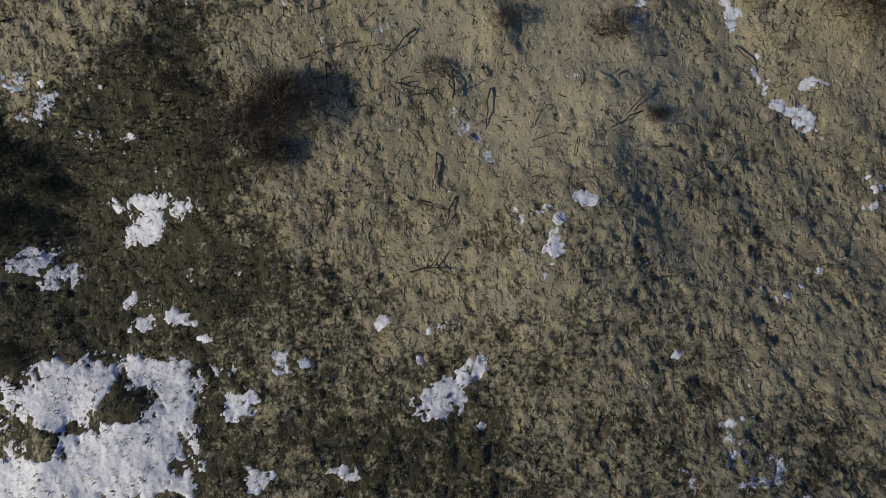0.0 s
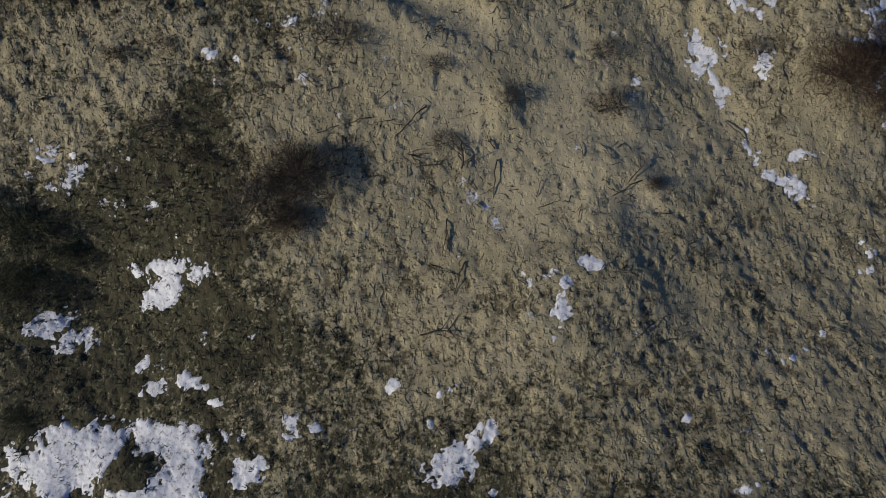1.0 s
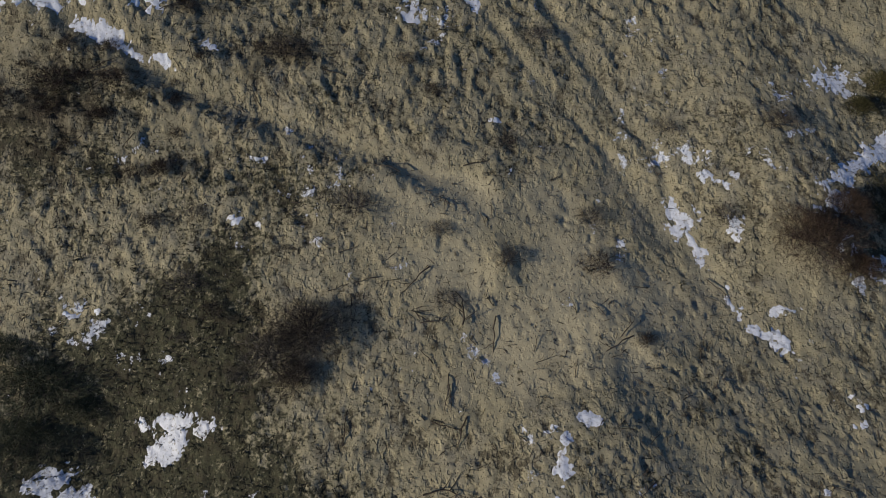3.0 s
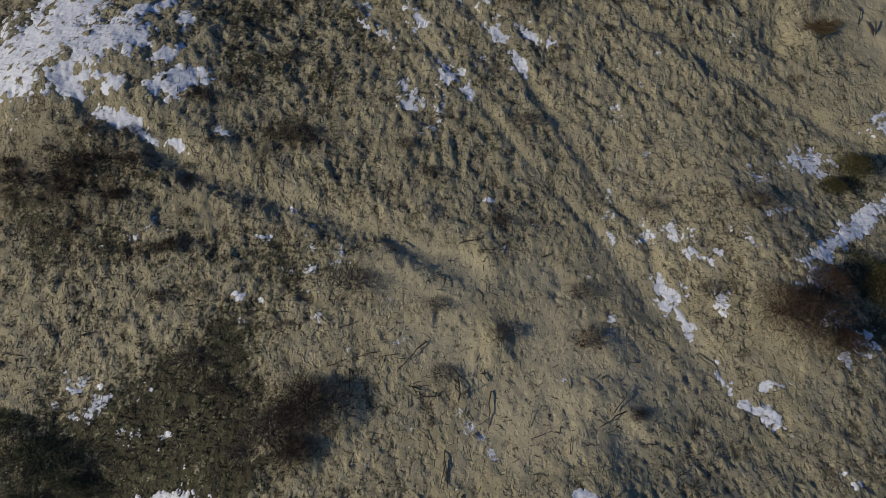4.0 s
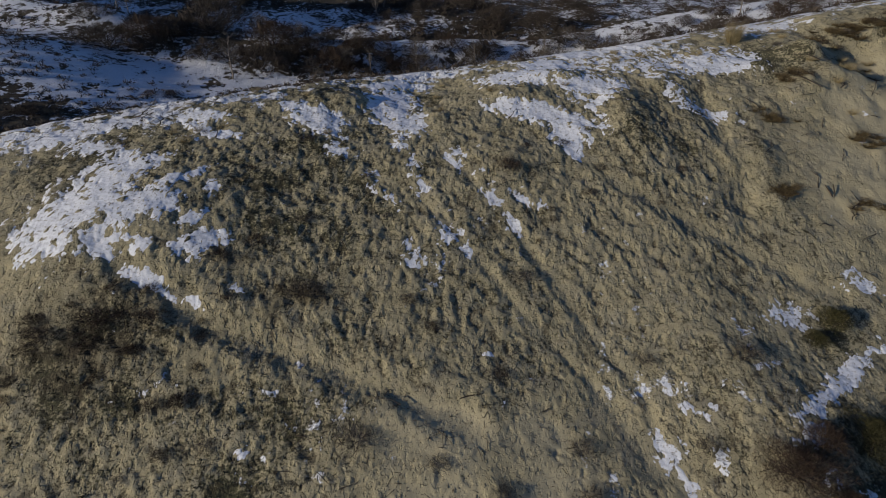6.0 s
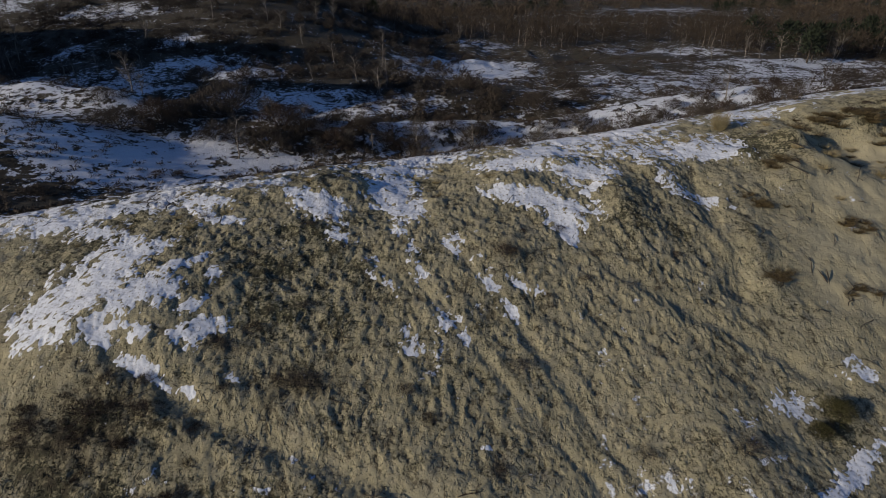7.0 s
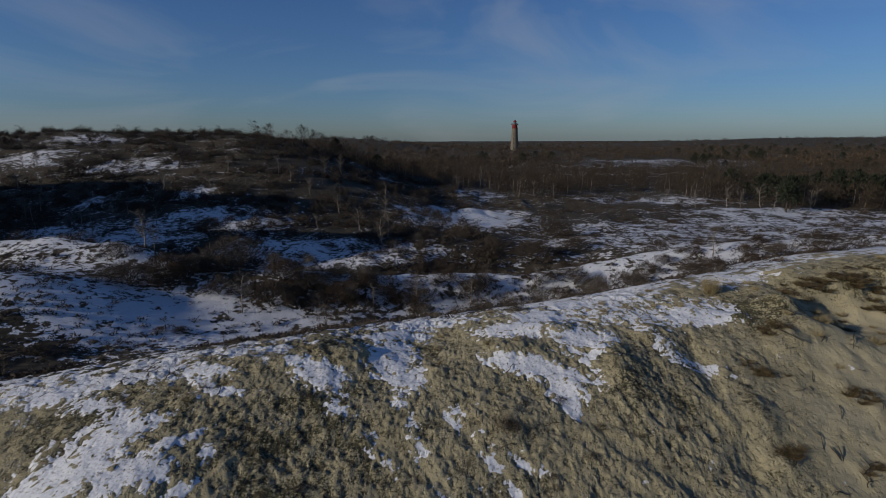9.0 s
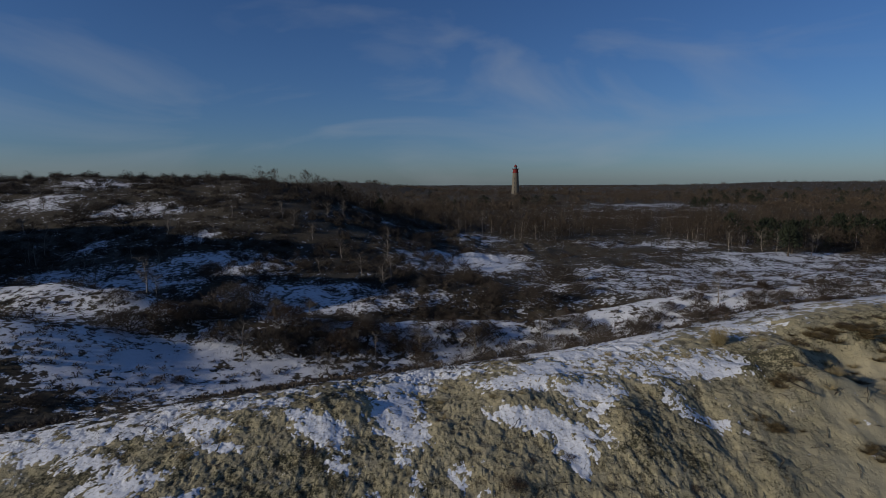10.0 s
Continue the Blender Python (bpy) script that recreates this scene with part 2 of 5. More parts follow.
def blades(base, tip, width, rng):
    """Thin tapering three-cornered twigs or blades, each bent a little: two triangles."""
    base, tip = np.asarray(base), np.asarray(tip)
    n = len(base)
    way = tip - base
    length = np.linalg.norm(way, axis=1)[:, None] + 1e-6
    side = np.cross(way, rng.normal(size=(n, 3)))
    side /= np.linalg.norm(side, axis=1)[:, None] + 1e-9
    side *= (np.asarray(width) * np.ones(n))[:, None] / 2
    mid = (base + tip) / 2 + rng.normal(size=(n, 3)) * length * 0.09
    v = np.stack([base - side, base + side, mid + side * 0.7, mid - side * 0.7, tip], 1).reshape(-1, 3)
    k = np.arange(n)[:, None] * 5
    f = np.concatenate([k + np.array([[0, 1, 2]]), k + np.array([[0, 2, 3]]), k + np.array([[3, 2, 4]])])
    return v, f


def spikes(base, tip, width, rng):
    """The plainest twig, one triangle, for plants far off."""
    n = len(base)
    way = tip - base
    side = np.cross(way, rng.normal(size=(n, 3)))
    side /= np.linalg.norm(side, axis=1)[:, None] + 1e-9
    side *= (np.asarray(width) * np.ones(n))[:, None] / 2
    v = np.stack([base - side, base + side, tip], 1).reshape(-1, 3)
    return v, np.arange(n * 3).reshape(-1, 3)


# ---- the lie of the land ----
def hash2(ix, iy, seed):
    n = (ix.astype(np.int64) * 374761393 + iy.astype(np.int64) * 668265263 + seed * 144665) & 0x7FFFFFFF
    n = ((n ^ (n >> 13)) * 1274126177) & 0x7FFFFFFF
    return ((n ^ (n >> 16)) & 0xFFFF) / 65535.0


def vnoise(x, y, seed=0):
    """Smooth value noise in -1 to 1, one lattice cell a metre."""
    x, y = np.asarray(x, float), np.asarray(y, float)
    ix, iy = np.floor(x), np.floor(y)
    fx, fy = x - ix, y - iy
    fx, fy = fx * fx * fx * (fx * (fx * 6 - 15) + 10), fy * fy * fy * (fy * (fy * 6 - 15) + 10)
    a, b = hash2(ix, iy, seed), hash2(ix + 1, iy, seed)
    c, d = hash2(ix, iy + 1, seed), hash2(ix + 1, iy + 1, seed)
    return 2 * ((a * (1 - fx) + b * fx) * (1 - fy) + (c * (1 - fx) + d * fx) * fy) - 1


def fbm(x, y, size, octaves=4, seed=0, gain=0.5):
    total, amp, norm = 0, 1.0, 0.0
    for k in range(octaves):
        s = 2.03 ** k / size
        total = total + amp * vnoise(x * s + 17.3 * k, y * s - 9.1 * k, seed + k)
        norm += amp
        amp *= gain
    return total / norm


def ramp(a, b, v):
    t = np.clip((v - a) / (b - a), 0, 1)
    return t * t * (3 - 2 * t)


def dome(x, y, cx, cy, sx, sy, h):
    return h * np.exp(-0.5 * (((x - cx) / sx) ** 2 + ((y - cy) / sy) ** 2))


DUNE = ((0, 0, 4.28), (0, 1, 6.52), (0, 2, 0.24), (0, 3, -1.85), (1, 0, -0.7), (1, 1, -0.65), (1, 2, 1.52), (2, 0, -0.48), (2, 1, 0.19), (3, 0, 0.09))
SWELLS = ((-12, 18, 3.0, 0.82), (-10, 5, 1.8, -0.51), (11, 11, 1.8, 0.41), (4, 5, 1.8, 0.32), (10, 14, 1.8, 0.35), (7, 11, 1.8, -0.18),
          (-1, 30, 1.8, -0.61), (21, 30, 1.8, 0.37), (5, 15, 3.0, -0.32), (-15, 17, 1.8, 0.36), (13, 21, 1.8, -0.3), (-2.8, 26.8, 2.2, -0.45), (2.6, 4.0, 1.6, 0.32), (-8.2, 3.2, 2.2, -0.32), (8.4, 25, 1.8, 0.25), (12.9, 16.4, 1.8, -0.22), (-11, 3.6, 2.2, 0.07), (-7.2, 5.2, 1.6, 0.15), (-12.5, 5.5, 2.0, -0.08))


def crest(x):
    return 29 + 0.33 * np.clip(x, -26, 16) + 0.22 * np.clip(x - 16, 0, 34)


def hill(x, y):
    """The scrub-covered hill and the spur that it sends down into the valley."""
    along = x * 232 / np.clip(y, 150, 300)
    top = np.interp(along, (-330, -194, -167, -140, -121, -110, -95, -78, -64, -49, -35, -20, -5, 20), (20, 23.5, 25, 23, 24.5, 23, 24.6, 22, 19.5, 14.5, 9.0, 5.0, 2.0, 0))
    return top * np.exp(-0.5 * ((y - 232) / np.where(y < 232, 58, 45)) ** 2) + dome(x, y, -70, 150, 22, 20, 3.0) + dome(x, y, -30, 148, 16, 14, 3.0)


def land(x, y):
    """Height of the land without its small relief: the dune face, its crest and all that lies behind."""
    x, y = np.asarray(x, float), np.asarray(y, float)
    yc = crest(x)
    u = np.clip(x, -25, 28) / 15
    v = (np.clip(y, -5, yc + 4 - 3.5 * ramp(8, 20, x)) - 15) / 15
    near = sum(c * u ** i * v ** j for i, j, c in DUNE)
    for cx, cy, s, h in SWELLS:
        near = near + dome(x, y, cx, cy, s, s, h)
    far = 2.3 - 4.3 * ramp(66, 150, y)
    far = far + 2.6 * np.exp(-((y - 59 - 2 * np.sin(x / 11)) / 5.0) ** 2) - 3.6 * np.exp(-((y - 80) / 13) ** 2)
    # the last four domes are unseen dunes, added to shade valley and hill
    far = far + dome(x, y, -48, 59, 15, 9, 3.6) + dome(x, y, -41, 43, 11, 7, 5.0) + dome(x, y, -61, 27, 10, 5, 16) + dome(x, y, -114, 54, 16, 10, 31) + dome(x, y, -182, 100, 18, 26, 36) + dome(x, y, -150, 76, 15, 16, 36)
    far = far + 4.6 * ramp(4, 34, x) * np.exp(-((y - 52) / 20) ** 2) + dome(x, y, 52, 84, 14, 8, 3.6)
    far = far + hill(x, y) + dome(x, y, 80, 700, 90, 60, 7)
    far = far + dome(x, y, -200, 900, 120, 90, 23) + dome(x, y, 900, 1500, 300, 120, 17) + dome(x, y, 1400, 1600, 260, 120, 15)
    far = far + (0.9 * fbm(x, y, 17, 3, 5) + 0.5 * fbm(x, y, 4.5, 3, 9)) * ramp(36, 62, y) * (1 + ramp(90, 200, y))
    w = ramp(0, 1, (y - yc) / 24)
    return near * (1 - w) + far * w


# trodden trails and rills: waypoints, half-width and depth
TRAILS = (
    (((-13.5, 17.2), (-12.2, 16.4), (-8.8, 14.6), (-5.8, 13.8), (-1.8, 12.7), (0.4, 11.9)), 0.50, 0.20),
    (((-3.7, 21.8), (-0.9, 20.0), (1.1, 17.4), (4.0, 14.1), (5.4, 12.5)), 0.24, 0.045),
    (((5.4, 12.5), (7.3, 10.3), (8.7, 7.6), (11.5, 3.2)), 0.55, 0.06),
    (((-0.5, 23.2), (1.8, 20.2), (3.4, 17.7), (5.5, 14.8), (6.4, 13.1), (7.0, 11.4)), 0.24, 0.05),
    (((5.0, 24.6), (7.2, 21.6), (9.8, 20.2), (12.3, 18.7), (15.3, 17.1)), 0.38, 0.09),
    (((5.2, 6.6), (5.4, 5.6), (5.8, 4.7), (6.5, 3.6)), 0.60, 0.045),
    (((13.0, 27.8), (12.9, 26.2), (13.1, 23.9), (12.8, 21.6)), 0.70, 0.24),
)
SLICKS = ((1.0, 10.0, 4.2, 2.2, 0.88), (3.6, 7.8, 3.0, 2.4, 0.85), (18.8, 23.0, 3.7, 5.6, 1.0), (23.0, 28.4, 3.8, 3.2, 1.0), (-1.0, 11.6, 2.2, 1.1, 0.75), (6.6, 9.6, 1.6, 2.8, 0.6), (10.3, 9.2, 1.3, 2.4, 0.8), (0.8, 6.4, 2.4, 1.4, 0.5),
          (4.0, 12.3, 2.2, 1.2, 0.6), (-8.8, 13.3, 1.3, 0.6, 0.7), (24.2, 31.3, 3.4, 1.9, 1.0))
KNOLLS = ((12.9, 23.6, 0.55, 1.1, 0.36), (14.4, 23.7, 0.5, 0.7, 0.30), (14.3, 21.2, 0.6, 0.5, 0.30), (5.1, 7.6, 0.55, 0.5, 0.16), (4.2, 9.2, 1.0, 0.8, 0.12), (1.4, 9.5, 0.35, 0.4, 0.15), (18.3, 28.5, 0.8, 0.6, 0.5), (-0.6, 25.6, 0.9, 0.7, 0.25), (3.2, 27.4, 1.4, 0.7, 0.40),
          (5.6, 29.3, 1.4, 0.6, 0.35), (8.6, 26.2, 0.7, 1.6, 0.35), (-5.6, 26.9, 1.3, 0.7, 0.35), (2.4, 22.4, 1.2, 0.9, 0.30), (-10.2, 26.0, 1.6, 0.6, 0.25), (11.0, 29.0, 0.8, 0.9, 0.35), (-13.0, 13.0, 1.2, 0.6, 0.2), (16.6, 30.6, 0.7, 0.5, 0.35), (19.4, 31.6, 1.0, 0.5, 0.45), (21.8, 32.4, 0.9, 0.6, 0.40), (24.6, 33.4, 1.1, 0.6, 0.45), (28.0, 34.6, 1.2, 0.6, 0.5), (20.6, 29.4, 0.9, 0.5, 0.3), (-8.15, 0.06, 0.6, 0.45, 0.30), (-10.22, -0.89, 0.4, 0.5, 0.25))
MOSSES = ((-9.8, 1.8, 5.2, 4.2, 1.0), (-10.5, 5.8, 2.8, 2.2, 1.0), (-3.0, -1.2, 4.4, 2.6, 0.60), (2.0, -0.8, 3.6, 2.2, 0.48), (-7.6, 7.6, 2.6, 2.0, 0.66), (8.4, -0.8, 2.8, 2.0, 0.45), (-4.6, 3.2, 2.2, 1.8, 0.42), (1.0, 2.0, 4.0, 1.2, 0.30),
          (-7.5, 9.0, 2.0, 1.0, 0.30), (-16.5, 23.0, 3.0, 2.0, 0.5), (-6.5, 21.5, 6.5, 3.6, 0.34), (-12.6, 14.0, 3.4, 1.9, 0.58), (-7.0, 18.2, 3.6, 2.6, 0.42), (-2.5, 16.5, 3.5, 3.0, 0.22), (-10.5, 11.5, 2.4, 1.4, 0.2), (13.0, 11.0, 2.2, 2.0, 0.5), (14.0, 15.6, 1.3, 1.0, 0.6),
          (-5.8, 11.6, 2.6, 0.9, 0.40), (9.0, 24.0, 2.4, 3.0, 0.28), (-6.0, 28.5, 6.0, 1.6, 0.45), (-17.0, 25.5, 5.0, 1.6, 0.5), (-31.0, 38.0, 4.0, 2.4, 0.9), (20.5, 31.8, 2.6, 0.9, 0.6), (25.0, 33.6, 3.4, 0.9, 0.7), (29.5, 34.6, 3.0, 1.0, 0.7), (16.5, 31.0, 1.6, 0.8, 0.45), (17.4, 30.6, 2.0, 1.8, 0.36))


def near_line(x, y, points):
    best = np.full(np.shape(x), 1e9)
    for (ax, ay), (bx, by) in zip(points, points[1:]):
        dx, dy = bx - ax, by - ay
        t = np.clip(((x - ax) * dx + (y - ay) * dy) / (dx * dx + dy * dy), 0, 1)
        best = np.minimum(best, np.hypot(x - ax - t * dx, y - ay - t * dy))
    return best


def spot(x, y, cx, cy, rx, ry, weight=1.0):
    return weight * np.clip(1.3 - ((x - cx) / rx) ** 2 - ((y - cy) / ry) ** 2, 0, 1)


def drift(x, y, patches):
    """How deep inside a patch of snow a place lies: 1 in the middle, 0 at its rim, less outside."""
    best = np.full(np.shape(x), -2.0)
    for cx, cy, a, b, turn in patches:
        c, s = math.cos(radians(turn)), math.sin(radians(turn))
        u, v = (x - cx) * c + (y - cy) * s, (y - cy) * c - (x - cx) * s
        best = np.maximum(best, (1 - np.hypot(u / a, v / b)) * min(1.0, 0.35 + b))
    return best


SNOW_HOLLOW = ((-7.65, 5.29, 1.06, 0.24, 177), (-7.81, 4.78, 0.6, 0.34, 176), (-8.12, 4.52, 0.32, 0.2, 177), (-11.27, 3.96, 0.72, 0.31, 17), (-10.39, 3.55, 0.56, 0.32, 11), (-8.22, 2.91, 0.31, 0.23, 98), (-7.9, 2.23, 0.38, 0.17, 27), (-6.82, 2.43, 0.4, 0.25, 179), 
    (-5.99, 1.88, 0.18, 0.1, 0), (-9.82, 0.82, 1.37, 0.51, 5), (-7.32, 1.07, 1.13, 0.4, 0), (-6.58, 0.3, 0.86, 0.66, 98), (-7.99, -0.89, 1.96, 0.81, 2), (-10.06, 0.18, 1.72, 0.69, 1), (-8.36, -1.58, 1.96, 0.67, 2), (-10.61, -1.67, 1.26, 0.76, 2), 
    (-6.13, -1.63, 0.39, 0.33, 2), (-7.3, -1.22, 0.87, 0.66, 2), (-4.95, 0.22, 0.55, 0.34, 20), (-4.31, -1.5, 0.35, 0.3, 2), (-2.01, -1.26, 0.32, 0.16, 2))
BARE = ((-8.14, 0.06, 0.6, 0.32), (-10.22, -0.89, 0.42, 0.39), (-11.37, 1.25, 0.48, 0.19))
SNOW_FACE = ((-11.4, 8.1, 0.25, 0.09, 1), (-10.5, 8.2, 0.11, 0.09, 14), (-5.2, 1.2, 0.14, 0.1, 177), (-4.0, 1.0, 0.2, 0.11, 179), (-3.3, 1.3, 0.23, 0.14, 179), (-1.3, 2.3, 0.23, 0.17, 179), (0.2, 2.2, 0.15, 0.11, 180), (-0.2, 2.1, 0.1, 0.08, 95),
    (0.1, 0.5, 0.65, 0.39, 19), (1.0, 1.3, 0.24, 0.24, 7), (-0.1, 0.1, 0.38, 0.15, 1), (0.7, 1.0, 0.29, 0.19, 91), (1.0, -0.1, 0.19, 0.1, 2), (-0.4, 1.4, 0.11, 0.07, 93), (-4.2, -1.5, 0.38, 0.16, 28), (-2.1, -1.2, 0.38, 0.11, 2),
    (5.7, 1.6, 0.13, 0.09, 6), (7.1, 0.2, 0.11, 0.06, 6),)
SNOW_SLOPE = ((13.6, 13.6, 2.72, 0.32, 35), (11.8, 11.7, 0.55, 0.34, 21), (2.8, 4.1, 0.4, 0.22, 81), (2.9, 4.7, 0.18, 0.14, 176), (3.6, 5.2, 0.34, 0.19, 160), (2.6, 3.4, 0.13, 0.09, 92), (9.2, 7.6, 0.43, 0.29, 163), (8.6, 7.9, 0.2, 0.13, 151), (9.5, 8.4, 0.39, 0.11, 180), (9.4, 3.7, 0.13, 0.11, 26),
    (8.0, 3.2, 0.13, 0.1, 12), (8.5, 3.1, 0.22, 0.15, 9), (8.9, 3.3, 0.1, 0.07, 10), (10.9, 5.4, 0.2, 0.13, 7), (11.1, 5.8, 0.16, 0.13, 15), (-6.6, 10.7, 0.19, 0.15, 163), (1.3, 14.1, 0.16, 0.12, 14), (-0.2, 18.6, 0.51, 0.34, 161),)
SNOW_TRAIL = ((7.1, 11.2, 0.52, 0.41, 94), (7.4, 10.4, 0.37, 0.17, 106), (8.6, 10.9, 0.32, 0.23, 72), (7.6, 13.1, 0.36, 0.13, 175), (8.2, 12.4, 0.45, 0.18, 173), (8.8, 12.5, 0.21, 0.13, 175), (8.1, 8.7, 0.45, 0.15, 106), 
    (11.8, 11.6, 0.59, 0.31, 21), (11.8, 10.4, 0.27, 0.17, 44), (12.7, 9.9, 0.47, 0.26, 0), (12.1, 9.4, 0.32, 0.18, 18), (12.8, 16.1, 0.66, 0.33, 16), (16.3, 17.9, 0.75, 0.26, 170), (9.5, 8.4, 0.36, 0.09, 1),)
SNOW_BANK = ((-15.06, 18.9, 2.15, 2.04, 173), (-14.54, 21.19, 1.52, 1.39, 125), (-13.35, 21.48, 0.85, 0.46, 34), (-15.85, 18.26, 1.6, 1.19, 168), (-12.55, 18.78, 1.54, 0.9, 19), (-15.86, 17.17, 0.89, 0.59, 14), (-13.79, 17.08, 0.93, 0.29, 162), (-11.86, 20.22, 1.23, 0.32, 39), 
    (-18.99, 23.85, 1.79, 0.72, 1), (-16.57, 23.04, 1.36, 0.52, 1), (-12.92, 17.29, 0.64, 0.15, 2), (-11.87, 17.08, 0.43, 0.3, 5), (-9.86, 17.38, 0.93, 0.45, 27), (-9.78, 16.95, 0.34, 0.25, 101), (-8.95, 17.76, 0.32, 0.25, 100), (-11.44, 16, 0.95, 0.24, 161), 
    (-9.39, 15.34, 0.46, 0.16, 171), (-7.92, 15.8, 0.31, 0.12, 164), (-10.21, 18.49, 0.66, 0.22, 43), (-9.99, 20.11, 0.4, 0.33, 105), (-11.16, 23.8, 1.06, 0.31, 2), (-17.1, 24.9, 2.09, 0.68, 12), (-12.3, 25.3, 1.25, 0.47, 173), (-12.1, 24.3, 0.96, 0.31, 147))
SNOW_CREST = ((-6.6, 25.2, 1.61, 0.92, 145), (-5.3, 23.0, 0.65, 0.41, 131), (-8.0, 26.1, 0.68, 0.5, 159), (-3.2, 27.2, 1.93, 1.34, 93), (-2.3, 25.3, 1.0, 0.95, 112), (-2.5, 23.6, 0.45, 0.35, 98), (-3.4, 29.9, 1.58, 0.67, 31), (4.3, 25.9, 2.78, 0.72, 164),
    (5.4, 24.7, 1.38, 0.84, 115), (5.6, 23.6, 0.73, 0.51, 67), (7.2, 28.5, 1.72, 0.77, 6), (3.3, 29.4, 2.36, 0.88, 178), (5.3, 31.0, 1.98, 1.29, 3), (7.1, 33.2, 1.72, 1.11, 157), (7.6, 27.2, 1.27, 0.42, 45),
    (14.3, 31.1, 2.64, 1.14, 4),)
SNOW_LACE = ((9.44, 31.96, 2.54, 1.62, 9), (11.68, 31.03, 1.99, 1.06, 0), (13.64, 31.36, 1.23, 1.21, 64), (15.41, 31.99, 1.33, 1, 177), (6.66, 28.52, 1.39, 1.22, 67), (10.75, 29.21, 0.61, 0.53, 105), (11.37, 28.13, 0.67, 0.51, 107), (11.99, 27.13, 0.7, 0.49, 124), (13.09, 26.6, 0.77, 0.36, 162), (7.03, 31.09, 1.9, 0.98, 19), (5.19, 30.03, 1.45, 0.89, 19))
SNOW_GULLY = ((-3.7, 21.5, 0.33, 0.28, 170), (-3.0, 20.5, 0.58, 0.16, 144), (-1.8, 22.2, 0.65, 0.26, 101), (-1.4, 21.1, 0.51, 0.26, 116), (0.2, 22.7, 0.64, 0.39, 105), (1.7, 20.5, 0.55, 0.24, 119), (2.4, 19.6, 0.51, 0.21, 120), (-0.3, 18.7, 0.52, 0.32, 163),
    (0.6, 18.0, 0.33, 0.19, 113), (-1.8, 18.1, 0.29, 0.25, 0), (-1.6, 17.4, 0.37, 0.24, 3), (-0.4, 17.4, 0.22, 0.15, 7), (12.9, 16.1, 0.61, 0.34, 176), (16.4, 17.7, 0.81, 0.32, 156), (1.2, 21.8, 0.31, 0.19, 7), (3.2, 20.5, 0.51, 0.14, 155),)


# ---- the ground, one sheet from under the camera to the horizon ----
def axis(lo, hi, step, outer_lo, outer_hi, outer_step, end_lo, end_hi, growth):
    mid = np.arange(lo, hi, step)
    left, right = np.arange(lo - outer_step, outer_lo, -outer_step)[::-1], np.arange(mid[-1] + outer_step, outer_hi, outer_step)
    out = [np.concatenate([left, mid, right])]
    for start, end, sign in ((left[0] if len(left) else lo, end_lo, -1), (right[-1], end_hi, 1)):
        steps, at, s = [], start, outer_step
        while sign * (end - at) > 0:
            s = min(s * growth, 160)
            at += sign * s
            steps.append(at)
        out.append(np.array(steps))
    return np.concatenate([out[1][::-1], out[0], out[2]])


GX = axis(-13.0, 13.6, 0.064, -25.0, 28.0, 0.12, -2700, 2900, 1.09)
GY = axis(-3.2, 15.0, 0.062, -3.3, 36.0, 0.095, -500, 3400, 1.052)
X, Y = np.meshgrid(GX, GY)
Z = land(X, Y)
fine = ramp(-34, -27, X) * (1 - ramp(31, 38, X)) * ramp(-6, -3.5, Y) * (1 - ramp(38, 46, Y))
slick = np.clip(sum(spot(X, Y, *s) for s in SLICKS), 0, 1)
trodden = np.zeros_like(Z)
for way, half, deep in TRAILS:
    d = near_line(X + 0.25 * fbm(X, Y, 1.1, 2, 31), Y + 0.25 * fbm(X, Y, 1.1, 2, 37), way)
    groove = np.exp(-(d / half) ** 2) * (0.9 + 0.25 * fbm(X, Y, 1.7, 2, 29))
    trodden = np.maximum(trodden, groove)
    Z -= deep * groove * fine
    Z += 0.25 * deep * np.exp(-((d - 2.0 * half) / half) ** 2) * fine
for cx, cy, sx, sy, h in KNOLLS:
    Z += dome(X, Y, cx, cy, sx, sy, h) * (1 + 0.4 * fbm(X, Y, 0.8, 2, 39))
# the blown-out hollow beside the spur, under a scarp of matted grass
scarp = ramp(33.0, 33.7, Y - 0.25 * (X - 24) * ramp(24, 30, X) + 0.5 * fbm(X, Y, 1.4, 3, 151)) * (1 - ramp(35.5, 38.5, Y)) * ramp(20.5, 22.5, X)
Z += 0.5 * scarp + dome(X, Y, 22.4, 31.6, 1.5, 1.4, -0.85) + dome(X, Y, 25.8, 31.6, 2.4, 1.4, -0.7) + dome(X, Y, 19.7, 31.4, 1.1, 1.7, 0.45)
rough = fine * (1 - 0.66 * slick) * (1 - 0.5 * trodden)
upper = ramp(10, 17, Y - 0.4 * X)
Z += fine * slick * (0.10 * fbm(X, Y, 1.3, 2, 141) + 0.035 * np.abs(fbm(X, Y, 0.6, 2, 143)))
Z += rough * (0.07 * fbm(X, Y, 2.4, 3, 41) + 0.03 * fbm(X, Y, 0.8, 3, 43))


def clods(size, seed, turn, long, edge=2.6):
    """Flat-topped lumps with steep sides, drawn out down the slope: 1 on a lump, -1 in the dents between."""
    c, n = math.cos(radians(turn)), math.sin(radians(turn))
    u, v = (X * c + Y * n) / long, Y * c - X * n
    return np.tanh(edge * fbm(u + 0.25 * size * fbm(X, Y, size, 2, seed + 3), v + 0.25 * size * fbm(X, Y, size, 2, seed + 5), size, 4, seed, 0.72))


